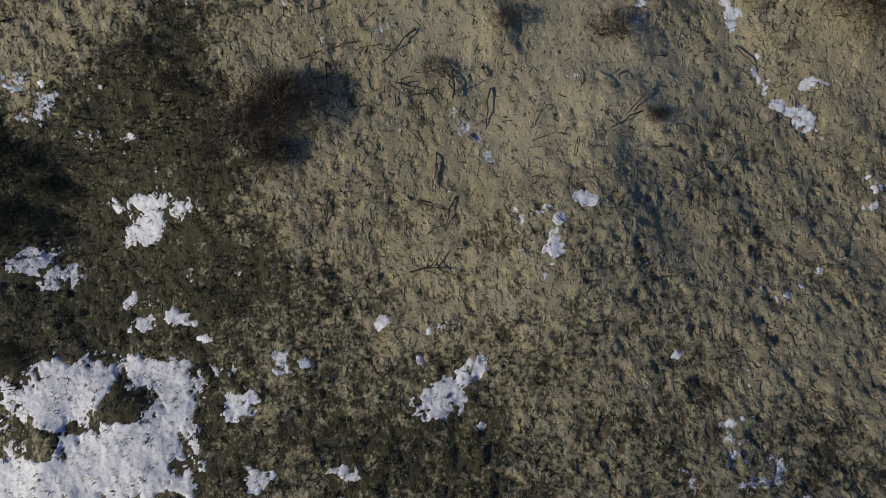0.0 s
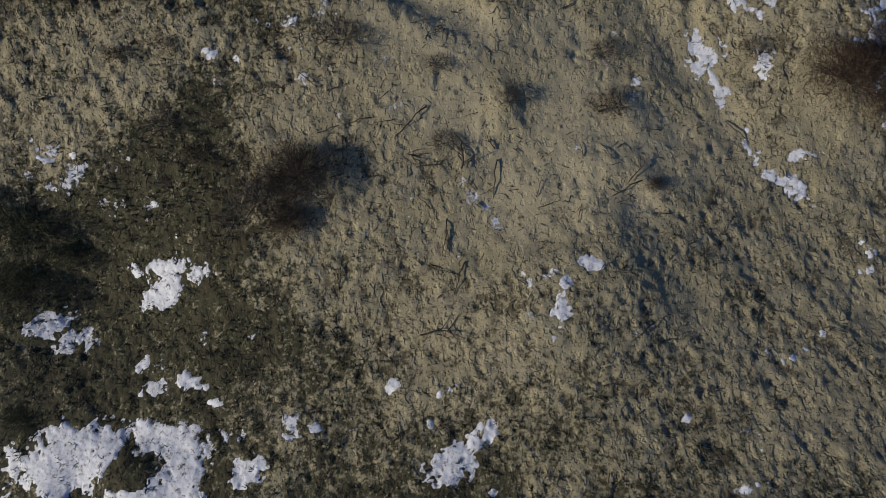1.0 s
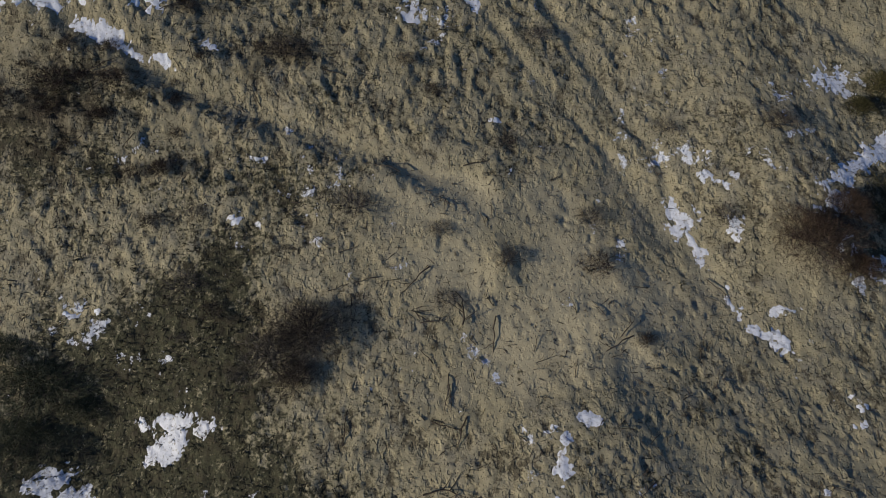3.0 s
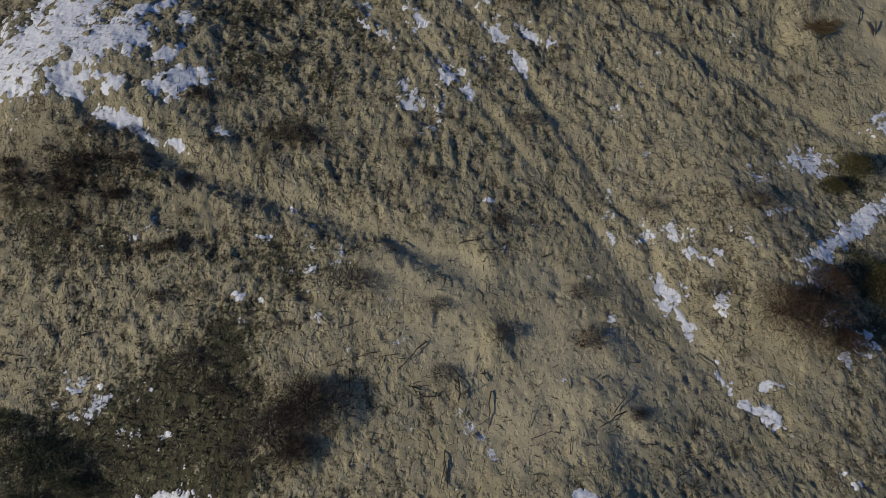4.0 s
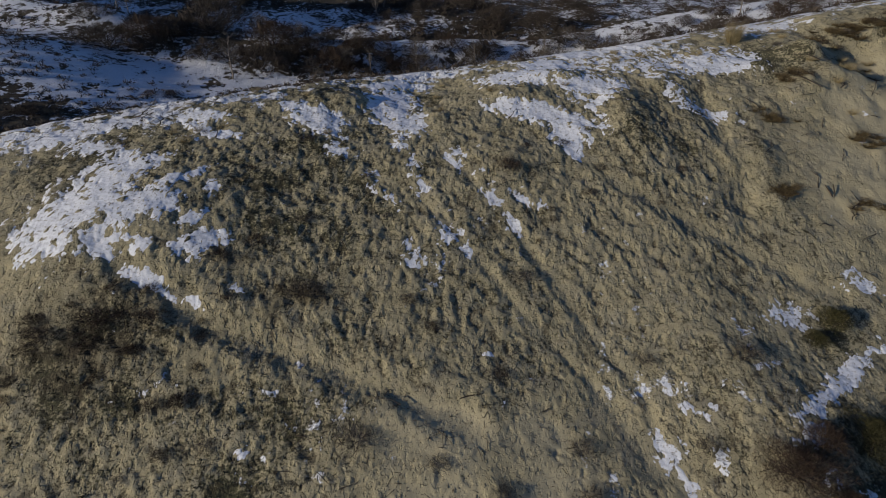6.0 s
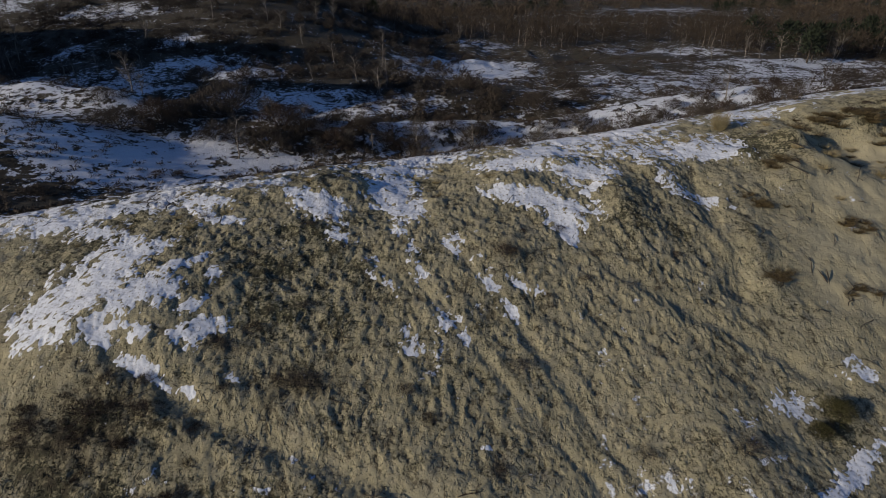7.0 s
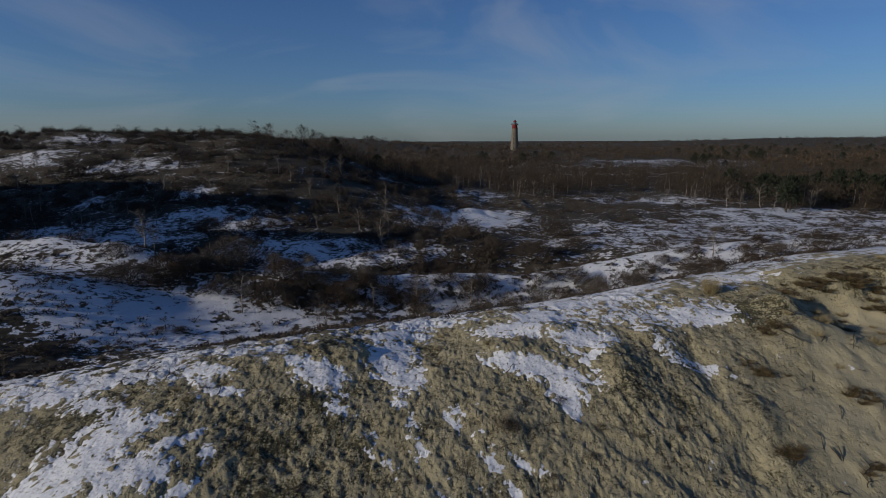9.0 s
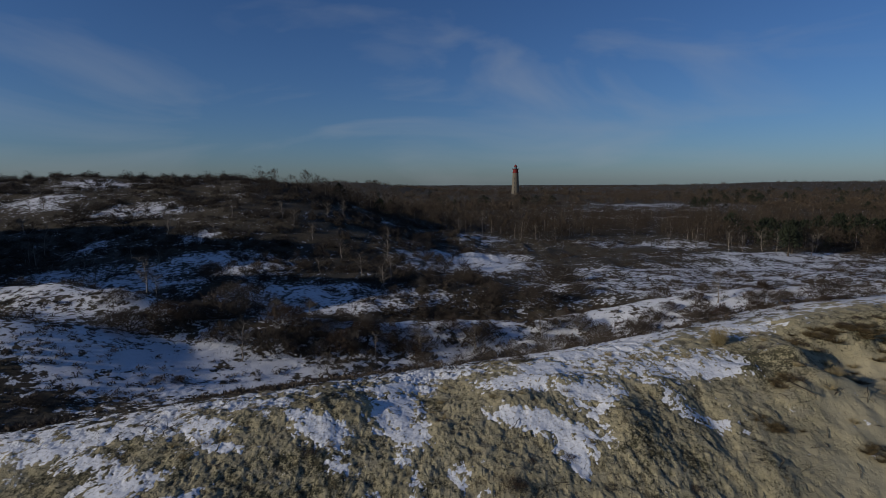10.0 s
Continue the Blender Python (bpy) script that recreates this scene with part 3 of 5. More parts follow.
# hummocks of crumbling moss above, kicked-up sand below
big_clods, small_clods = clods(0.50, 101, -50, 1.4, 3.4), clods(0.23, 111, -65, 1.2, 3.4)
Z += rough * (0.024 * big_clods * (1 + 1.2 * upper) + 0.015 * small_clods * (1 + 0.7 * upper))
crust = 0.45 * big_clods + 0.55 * small_clods  # follows the clods: paler on their tops, darker in the dents between
Z += rough * upper * 0.05 * np.abs(fbm(X, Y, 0.9, 3, 53))


def stamp_prints(count, seed):
    """Foot- and hoofprints pressed into the loose sand, with a raised lip."""
    rng = np.random.default_rng(seed)
    px, py = rng.uniform(-26, 30, count), rng.uniform(-3, 37, count)
    keep = rng.uniform(size=count) < 1 - 0.65 * np.clip(sum(spot(px, py, *s) for s in SLICKS), 0, 1)
    px, py = px[keep], py[keep]
    py = np.minimum(py, crest(px) + 3)
    size, deep = 0.06 + 0.08 * rng.uniform(0, 1, len(px)) ** 2, 0.008 + 0.030 * rng.uniform(0, 1, len(px)) ** 2
    lean = np.radians(np.where(px < -2, 95, 125) + rng.normal(0, 42, len(px)))
    for x, y, r, d, a in zip(px, py, size, deep, lean):
        i0, i1 = np.searchsorted(GX, (x - 3.2 * r, x + 3.2 * r))
        j0, j1 = np.searchsorted(GY, (y - 3.2 * r, y + 3.2 * r))
        u, v = GX[None, i0:i1] - x, GY[j0:j1, None] - y
        c, s = math.cos(a), math.sin(a)
        e = ((u * c + v * s) / (1.55 * r)) ** 2 + ((v * c - u * s) / (0.85 * r)) ** 2
        Z[j0:j1, i0:i1] += d * (0.30 * np.exp(-(np.sqrt(e) - 1.55) ** 2 * 5) - np.exp(-e ** 3))


stamp_prints(14000, 3)


def height(x, y):
    """The ground's height at a place, its prints and lumps included."""
    i = int(np.clip(np.searchsorted(GX, x) - 1, 0, len(GX) - 2))
    j = int(np.clip(np.searchsorted(GY, y) - 1, 0, len(GY) - 2))
    a, b = (x - GX[i]) / (GX[i + 1] - GX[i]), (y - GY[j]) / (GY[j + 1] - GY[j])
    return float((Z[j, i] * (1 - a) + Z[j, i + 1] * a) * (1 - b) + (Z[j + 1, i] * (1 - a) + Z[j + 1, i + 1] * a) * b)


def heights(x, y):
    i, j = np.clip(np.searchsorted(GX, x) - 1, 0, len(GX) - 2), np.clip(np.searchsorted(GY, y) - 1, 0, len(GY) - 2)
    a, b = (x - GX[i]) / (GX[i + 1] - GX[i]), (y - GY[j]) / (GY[j + 1] - GY[j])
    return (Z[j, i] * (1 - a) + Z[j, i + 1] * a) * (1 - b) + (Z[j + 1, i] * (1 - a) + Z[j + 1, i + 1] * a) * b


def grid_faces(nx, ny):
    k = (np.arange(ny - 1)[:, None] * nx + np.arange(nx - 1)[None]).ravel()
    return np.stack([k, k + 1, k + 1 + nx, k + nx], 1)


behind = Y - crest(X)
WX, WY = X + 1.3 * fbm(X, Y, 2.2, 4, 65, 0.6), Y + 1.0 * fbm(X, Y, 2.2, 4, 66, 0.6)
moss = sum(1.05 * h * np.exp(-1.25 * (((WX - cx) / rx) ** 2 + ((WY - cy) / ry) ** 2)) for cx, cy, rx, ry, h in MOSSES)
moss = np.clip(moss + 0.12 + 0.26 * fbm(X, Y, 3.0, 3, 61) + (0.30 + 0.2 * ramp(10, 17, Y - 0.4 * X)) * fbm(X, Y, 1.1, 3, 62) - 0.5 * slick - 0.35 * trodden, 0, 1)
heath = ramp(1, 6, behind) * (0.92 - 0.3 * ramp(8, 30, X) * (1 - ramp(40, 60, Y)))
for cx, cy, rx, ry, h in ((-12.8, 13.9, 3.2, 1.5, 0.52), (-5.7, 15.9, 1.1, 0.5, 0.6), (-8.6, 17.3, 1.0, 0.6, 0.45), (-16.5, 20.0, 1.4, 2.0, 0.4), (2.4, 22.0, 1.0, 0.6, 0.5)):
    heath = np.maximum(heath, np.clip(h * np.exp(-(((WX - cx) / rx) ** 2 + ((WY - cy) / ry) ** 2)) * (1 + 1.1 * fbm(X, Y, 0.5, 3, 67)), 0, 0.85))
heath = heath * (1 - 0.85 * ramp(19, 24, X) * (1 - ramp(1, 6, behind)))
SNOWY = ((-20, 26.5, 13, 3, 0.62), (-6, 31, 8, 2, 0.5), (12, 36, 14, 4, 0.62), (30, 42, 14, 6, 0.62), (-4, 33, 10, 3, 0.55), (-25, 45, 13, 7, 0.80), (-34, 42, 7, 3, 0.55), (-46, 55, 16, 9, 0.46), (0, 43, 26, 9, 0.66), (22, 50, 30, 12, 0.62),
         (-8, 58.5, 70, 3, 0.68), (4, 146, 15, 22, 0.80), (10, 206, 10, 12, 0.50), (70, 192, 24, 8, 0.58), (46, 95, 13, 6, 0.76), (72, 121, 22, 7, 0.62), (95, 160, 34, 4, 0.68), (60, 105, 40, 26, 0.54), (95, 138, 40, 12, 0.56), (50, 132, 22, 9, 0.54), (60, 80, 26, 7, 0.56),
         (-22, 92, 18, 9, 0.62), (-137, 207, 13, 6, 0.66), (-99, 167, 15, 8, 0.66), (-142, 181, 11, 7, 0.62), (-45, 113, 10, 9, 0.66), (-63, 98, 16, 10, 0.62), (-51, 230, 9, 4, 0.62), (-25, 210, 10, 4, 0.54), (-108, 215, 5, 4, 0.55), (-86, 127, 3.0, 8.0, 0.64), (-80, 103, 4.8, 6.9, 0.64), (-55, 117, 4.1, 5.9, 0.64), (-39, 109, 4.4, 8.0, 0.60), (-63, 133, 2.7, 5.4, 0.64), (-25, 95, 6.6, 7.8, 0.64), (-61, 98, 5.3, 13.2, 0.64), (-135, 172, 6.3, 6.1, 0.64), (-8, 127, 5.3, 9.0, 0.56),
         (140, 430, 90, 26, 0.56), (230, 480, 90, 22, 0.52), (110, 330, 50, 14, 0.42), (300, 1100, 160, 40, 0.5))
snowy = np.full_like(Z, 0.14) - 0.04 * ramp(80, 100, Y) * (1 - ramp(-20, 10, X))
for cx, cy, rx, ry, h in SNOWY:
    snowy = np.maximum(snowy, h * np.clip(1.5 * np.exp(-0.7 * (((X - cx) / rx) ** 2 + ((Y - cy) / ry) ** 2)), 0, 1))
snowy = np.maximum(snowy, (0.58 - 0.22 * ramp(-12, -4, X) * (1 - ramp(-4, 2, X))) * np.exp(-((behind - 3.5) / 3.2) ** 2) * (1 - ramp(22, 28, X)))
snowy = snowy * ramp(-1.5, 2, behind) * (1 - 0.85 * ramp(180, 700, Y))
snowy = np.maximum(snowy, 0.60 * ramp(150, 400, Y) * np.exp(-(((X - 185) / 75) ** 2 + ((Y - 510) / 34) ** 2)))

ground_mesh = raw_mesh("ground", np.stack([X.ravel(), Y.ravel(), Z.ravel()], 1), grid_faces(len(GX), len(GY)), SAND, True)
loose = np.clip(1 - slick - 0.4 * trodden + 0.12 + 0.55 * fbm(X, Y, 1.5, 3, 63), 0.05, 1) * (1 + 0.30 * ramp(11, 17, Y - 0.5 * X) * (1 - ramp(16, 24, X)))
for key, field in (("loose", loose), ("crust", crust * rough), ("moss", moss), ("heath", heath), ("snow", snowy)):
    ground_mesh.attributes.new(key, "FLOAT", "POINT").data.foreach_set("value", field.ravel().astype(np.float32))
ground = tagged(new("ground", ground_mesh), "trodden sandy dune slope with moss, footprints and heath behind its crest", "ground", kind="structure")


def smoothed(field, reach):
    """The field averaged over a few cells each way."""
    for ax in (0, 1):
        pad = np.pad(field, [(reach + 1, reach) if k == ax else (0, 0) for k in (0, 1)], mode="edge").cumsum(ax)
        hi, lo = (pad[2 * reach + 1:], pad[:-2 * reach - 1]) if ax == 0 else (pad[:, 2 * reach + 1:], pad[:, :-2 * reach - 1])
        field = (hi - lo) / (2 * reach + 1)
    return field


SMOOTH = smoothed(smoothed(Z, 2), 2)


# ---- snow left lying on the dune, as thick as it lies ----
def sample(field, x, y):
    i, j = np.clip(np.searchsorted(GX, x) - 1, 0, len(GX) - 2), np.clip(np.searchsorted(GY, y) - 1, 0, len(GY) - 2)
    a, c = (x - GX[i]) / (GX[i + 1] - GX[i]), (y - GY[j]) / (GY[j + 1] - GY[j])
    return (field[j, i] * (1 - a) + field[j, i + 1] * a) * (1 - c) + (field[j + 1, i] * (1 - a) + field[j + 1, i + 1] * a) * c


def gathered(patches):
    """Patches that touch, as groups."""
    groups = []
    for p in patches:
        near = [g for g in groups if any(math.hypot(p[0] - q[0], p[1] - q[1]) < 1.1 * (max(p[2:4]) + max(q[2:4])) for q in g)]
        groups = [g for g in groups if g not in near] + [[p] + [q for g in near for q in g]]
    return groups


def islands(faces, count):
    """The faces, sorted into pieces that hang together."""
    mark = np.arange(count)
    while True:
        low = mark[faces].min(1)
        fresh = mark.copy()
        np.minimum.at(fresh, faces.ravel(), np.repeat(low, 4))
        fresh = fresh[fresh]
        if (fresh == mark).all():
            break
        mark = fresh
    root = mark[faces[:, 0]]
    return [faces[root == k] for k in np.unique(root)]


def lay_snow(name, patches, label, thick, lace=0.95, hug=0.5):
    """One patch of lying snow: it smooths the dents below it and thins to a ragged rim, where the lumps of the ground break through."""
    px = np.array([p[:2] for p in patches])
    r = np.array([max(p[2:4]) for p in patches])[:, None]
    (x0, y0), (x1, y1) = (px - r).min(0) - 0.35, (px + r).max(0) + 0.35
    step = 0.032 if max(x1 - x0, y1 - y0) < 4.5 else 0.05
    x, y = np.meshgrid(np.arange(x0, x1, step), np.arange(y0, y1, step))
    z = sample(Z, x, y)
    sway = 0.18 if thick > 0.06 else 0.10 if hug > 0.7 else 0.06
    wx, wy = x + sway * fbm(x, y, 0.45, 4, 71, 0.6), y + sway * fbm(x, y, 0.45, 4, 73, 0.6)
    holes = 0.35 if thick > 0.06 else 0.9
    depth = drift(wx, wy, patches) + lace * fbm(0.8 * x + 0.5 * y, 0.45 * y - 0.3 * x, 0.36, 5, 79, 0.80) - holes * np.clip(fbm(x, y, 0.20, 2, 85) - 0.12, 0, 1) + 0.07
    depth = depth - sum(1.6 * spot(wx, wy, *b) for b in BARE)
    lie = z + (0.85 if thick > 0.06 else hug) * (np.minimum(sample(SMOOTH, x, y), z + 0.05) - z) + np.clip(1.6 * depth, -0.8, 0.45) * thick - 0.004 + 0.012 * fbm(x, y, 0.12, 2, 83)
    ny, nx = x.shape
    f = grid_faces(nx, ny)
    f = f[((lie - z).ravel()[f].max(1) > -0.03) & (depth.ravel()[f].min(1) > -0.45)]
    if len(f) < 4:
        return
    # crumbs of a few faces melt away
    seen = np.zeros(nx * ny)
    np.add.at(seen, f.ravel(), 1)
    count = smoothed(seen.reshape(ny, nx), 3).ravel()
    f = f[count[f].min(1) > 0.8]
    if len(f) < 12:
        return
    v = np.stack([x.ravel(), y.ravel(), lie.ravel()], 1)
    for part in islands(f, nx * ny):
        if len(part) < 14:
            continue
        used = np.unique(part)
        back = np.zeros(nx * ny, np.int64)
        back[used] = np.arange(len(used))
        tagged(new(name, raw_mesh(name, v[used], back[part], SNOW, True)), label, "snow patch", "patches of old snow")


for patches, label in ((SNOW_HOLLOW, "trodden old snow lying in a mossy hollow"), (SNOW_FACE, "small remains of snow on sand"), (SNOW_SLOPE, "ragged melting snow on a trodden sand slope"),
                       (SNOW_TRAIL, "broken snow along a trampled path beside bushes"), (SNOW_BANK, "bright snow bank on the shoulder of the dune"),
                       (SNOW_CREST, "footmarked snow lying along the dune crest"), (SNOW_LACE, "thin lacy snow with sand showing through"), (SNOW_GULLY, "narrow strip of snow in a sand gully")):
    for cluster in gathered(patches):
        large = max(p[2] for p in cluster) > 1.0
        broken = patches in (SNOW_TRAIL, SNOW_GULLY, SNOW_LACE)
        large = large and not broken
        lay_snow("snow_patch", cluster, label, 0.075 if large else 0.026 if broken else 0.045, 1.25 if broken else 0.85 if large else 0.26, 0.75 if broken else 0.6)


# ---- plants of the dune face ----
def dome_points(rng, n, w, h, low=0.05):
    a, r = rng.uniform(0, 2 * math.pi, n), np.sqrt(rng.uniform(0, 1, n))
    z = rng.uniform(low, 1, n) ** 0.8
    r = r * np.sqrt(np.clip(1 - z * z, 0.02, 1))
    lump = 1 + 0.22 * np.sin(3 * a + 1.3) + 0.13 * np.sin(5 * a + rng.uniform(0, 6))
    return np.stack([w * r * lump * np.cos(a), w * r * lump * np.sin(a), h * z * (0.85 + 0.2 * lump)], 1)


def bush_mesh(seed, w, h, twigs, length, width, material, stem_material=BARK, stems=9, sweep=0.5, droop=0.0, apart=True, plain=False):
    """(crown, stems): arching stems from one foot, and a dense brush of fine twigs about them."""
    rng = np.random.default_rng(seed)
    chunks = []
    for k in range(stems):
        a = 2 * math.pi * (k + rng.uniform(-0.4, 0.4)) / stems
        reach, top = w * rng.uniform(0.45, 0.95), h * rng.uniform(0.55, 0.95)
        s = np.linspace(0, 1, 6)[:, None]
        p = np.concatenate([np.cos(a) * reach * s ** 1.2, np.sin(a) * reach * s ** 1.2, top * s ** 0.8 - 0.06], 1)
        p += rng.normal(0, 0.035 * w, p.shape) * s
        shoot = [tube(p, np.linspace(0.020, 0.005, 6) * (0.5 + 0.5 * w), 3)]
        for _ in range(3):
            q = p[rng.integers(2, 5)]
            d = np.array([math.cos(a + rng.normal(0, 0.9)), math.sin(a + rng.normal(0, 0.9)), rng.uniform(0.2, 1.0)])
            t = np.linspace(0, 1, 4)[:, None]
            shoot.append(tube(q + d * t * 0.4 * w + rng.normal(0, 0.02 * w, (4, 3)) * t, np.linspace(0.009, 0.003, 4), 3))
        chunks.append(joined(shoot))
    base = dome_points(rng, twigs, w, h)
    out = base * np.array([1, 1, 0.6]) / (np.linalg.norm(base, axis=1)[:, None] + 0.05)
    way = out * sweep + rng.normal(0, 0.55, base.shape) + np.array([0, 0, 0.35 - droop])
    way /= np.linalg.norm(way, axis=1)[:, None]
    tip = base + way * (length * rng.uniform(0.5, 1.3, twigs))[:, None]
    tip[:, 2] = np.maximum(tip[:, 2], 0.01)
    shoots = chunks if apart else [joined(chunks)]
    return raw_mesh("crown", *(spikes if plain else blades)(base, tip, width, rng), material), *(raw_mesh("stem", *c, stem_material) for c in shoots)


def plant(name, meshes, label, category, group="", leafy=False):
    foot = tagged(new(name), label, category, group)
    for me in meshes:
        piece("foliage" if leafy and me.name.startswith("crown") else me.name.split(".")[0], me, foot)
    return foot


def seat(ob, x, y, turn=0.0, size=1.0, sink=0.03, tall=1.0):
    """Set a plant down on the ground, upright, but leaning a little with the slope."""
    ob.matrix_basis = pose(x, y, height(x, y) - sink, 0, 0, turn) @ Matrix.Diagonal((size, size, size * tall, 1))
    return ob


def again(ob, x, y, turn=0.0, size=1.0, sink=0.03, tall=1.0):
    return seat(copy_thing(ob, pose(0, 0, 0)), x, y, turn, size, sink, tall)


# the large bare buckthorn and its lighter neighbour
seat(plant("buckthorn_bush", bush_mesh(11, 1.15, 0.95, 4200, 0.34, 0.007, TWIG_DARK, stems=14), "dense bare dark-brown buckthorn bush on sand", "bush"), -4.1, 7.5, 20, 1.12, 0.03, 0.58)
seat(plant("buckthorn_bush", bush_mesh(12, 0.62, 0.55, 2200, 0.20, 0.009, TWIG_DARK, stems=9), "small dark bare buckthorn beside a larger bush", "bush"), -4.35, 6.35, 0, 1.0, 0.03, 0.7)
seat(plant("thin_bush", bush_mesh(13, 0.95, 0.55, 1500, 0.30, 0.008, TWIG_GREY, stems=9), "sparse grey-brown leafless bush on sand", "bush"), -5.2, 6.9, 0)

# dark green creeping shrubs round the hollow
creeper = plant("creeping_shrub", bush_mesh(21, 1.5, 0.42, 4200, 0.16, 0.016, NEEDLE, stems=12, droop=0.1), "low dark-green creeping shrub beside snow", "shrub", "creeping shrubs in the hollow", True)
seat(creeper, -12.0, 6.5, 0, 1.15, 0.03, 0.6)
for x, y, turn, s in ((-12.3, 5.0, 70, 1.0), (-10.6, 5.9, 130, 0.62), (-13.2, 7.3, 200, 0.9), (-11.6, 1.5, 40, 0.45)):
    again(creeper, x, y, turn, s, 0.03, 0.6)

# reddish and olive bushes beside the path
seat(plant("red_brown_bush", bush_mesh(31, 1.15, 0.85, 4800, 0.24, 0.010, TWIG_RED, stems=13), "dense reddish-brown leafless bush beside snow", "bush"), 10.65, 10.35, 0, 1.2, 0.03, 0.72)
red_small = seat(plant("red_brown_bush", bush_mesh(32, 0.8, 0.6, 2600, 0.22, 0.010, TWIG_RED, stems=9), "smaller reddish-brown bush growing against snow", "bush"), 11.9, 11.3, 40)
seat(plant("olive_shrub", bush_mesh(33, 1.25, 0.75, 4600, 0.18, 0.012, NEEDLE_OLIVE, stems=11, droop=0.1), "spreading olive-brown evergreen shrub beside snow", "shrub", leafy=True), 13.9, 11.6, 0)
olive = seat(plant("olive_shrub", bush_mesh(34, 0.72, 0.55, 2400, 0.15, 0.012, NEEDLE_OLIVE, stems=9), "round olive-green shrub on trodden sand", "shrub", leafy=True), 14.5, 16.0, 0)
again(olive, 13.5, 15.2, 70, 0.7)
again(red_small, 11.9, 9.6, 100, 0.8)

# low scrub and tufts scattered over the face
low_dark = plant("low_scrub", bush_mesh(41, 0.6, 0.38, 650, 0.22, 0.008, TWIG_DARK, stems=8), "low dark leafless scrub rooted in sand", "scrub", "low scrub on the dune face")
low_grey = plant("low_scrub", bush_mesh(42, 0.62, 0.34, 520, 0.26, 0.008, TWIG_GREY, stems=8), "thin grey leafless scrub rooted in sand", "scrub", "low scrub on the dune face")
low_red = plant("low_scrub", bush_mesh(43, 0.6, 0.30, 620, 0.20, 0.009, TWIG_RED, stems=8), "low rusty-brown heath scrub on sand", "scrub", "low scrub on the dune face")
LOW = ((low_dark, -5.7, 15.9, 1.3), (low_dark, 1.6, 13.4, 0.85), (low_dark, 10.4, 14.2, 1.15), (low_dark, 1.6, 9.6, 0.75), (low_dark, -6.9, 8.1, 0.8), (low_dark, 5.5, 7.5, 0.4), (low_dark, -0.5, 7.2, 0.32),
       (low_grey, -3.0, 11.1, 1.35), (low_grey, -0.4, 10.5, 0.8), (low_grey, 8.3, 11.3, 0.9), (low_grey, 6.9, 14.2, 0.8), (low_grey, 2.7, 17.0, 1.0), (low_grey, -7.9, 8.9, 1.2), (low_grey, 4.2, 11.2, 0.9), (low_grey, -0.2, 8.5, 0.8),
       (low_red, 4.3, 9.6, 1.1), (low_red, -12.7, 14.5, 1.5), (low_red, -14.4, 14.0, 1.3), (low_red, -10.8, 14.6, 1.1), (low_red, 2.4, 22.0, 1.2), (low_red, -7.7, 17.8, 1.0), (low_red, -8.8, 17.0, 0.8), (low_red, -9.2, 10.6, 0.8), (low_red, 5.3, 7.4, 0.5))
first = set()
for k, (kind, x, y, s) in enumerate(LOW):
    if kind in first:
        again(kind, x, y, 67 * k, s, 0.03, 0.62)
    else:
        seat(kind, x, y, 67 * k, s, 0.03, 0.62)
        first.add(kind)


rng = np.random.default_rng(46)
for k in range(24):
    again(low_red, rng.uniform(-15.5, -8.5), rng.uniform(11.8, 15.6), rng.uniform(0, 360), rng.uniform(0.45, 1.0), 0.05, 0.7)
rng = np.random.default_rng(45)
for k in range(34):
    x = rng.uniform(-14, 11)
    y = rng.uniform(13, 26.5) if k % 3 else rng.uniform(3, 13)
    if not (0 < x < 8 and y < 12):
        again((low_grey, low_red, low_dark)[k % 3], x, y, rng.uniform(0, 360), rng.uniform(0.35, 0.8), 0.03, 0.6)


def tuft_mesh(seed, n, w, h, width, material):
    rng = np.random.default_rng(seed)
    a, r = rng.uniform(0, 2 * math.pi, n), w * 0.35 * np.sqrt(rng.uniform(0, 1, n))
    base = np.stack([r * np.cos(a), r * np.sin(a), np.full(n, -0.03)], 1)
    lean = rng.uniform(0.15, 1.0, n) * w
    b = a + rng.normal(0, 0.5, n)
    tip = base + np.stack([lean * np.cos(b), lean * np.sin(b), h * rng.uniform(0.45, 1.0, n)], 1)
    return raw_mesh("blades", *blades(base, tip, width, rng), material)


marram = tagged(new("marram_tuft", tuft_mesh(51, 900, 0.45, 0.85, 0.010, STRAW)), "tall straw-coloured marram grass tuft on the crest", "grass tuft", "marram tufts")
seat(marram, 16.5, 33.9, 0, 1.3, 0.03, 1.25)
low_marram = tagged(new("grass_tuft", tuft_mesh(52, 320, 0.5, 0.42, 0.010, STRAW)), "flattened dry grass tuft at the sand edge", "grass tuft", "dry grass tufts")
seat(low_marram, 22.1, 31.0, 0, 1.2)
rng = np.random.default_rng(54)
for k in range(28):
    x = rng.uniform(18, 32)
    y = crest(x) - 3.2 + rng.normal(0, 1.5) + (0 if k % 3 else -2.0)
    again(low_marram, x, y, rng.uniform(0, 360), rng.uniform(0.5, 1.3))
for k in range(50):
    x = rng.uniform(-18, 16)
    again(low_marram, x, crest(x) + rng.normal(-0.5, 1.6), rng.uniform(0, 360), rng.uniform(0.3, 0.75))


# brown scrub and roots along the lip of the blown-out hollow
rng = np.random.default_rng(57)
for k in range(15):
    x = rng.uniform(17.5, 31)
    again((low_red, low_grey, low_dark)[k % 3], x, crest(x) - 2.3 + rng.normal(0, 0.7), rng.uniform(0, 360), rng.uniform(0.4, 1.0), 0.06, 0.7)


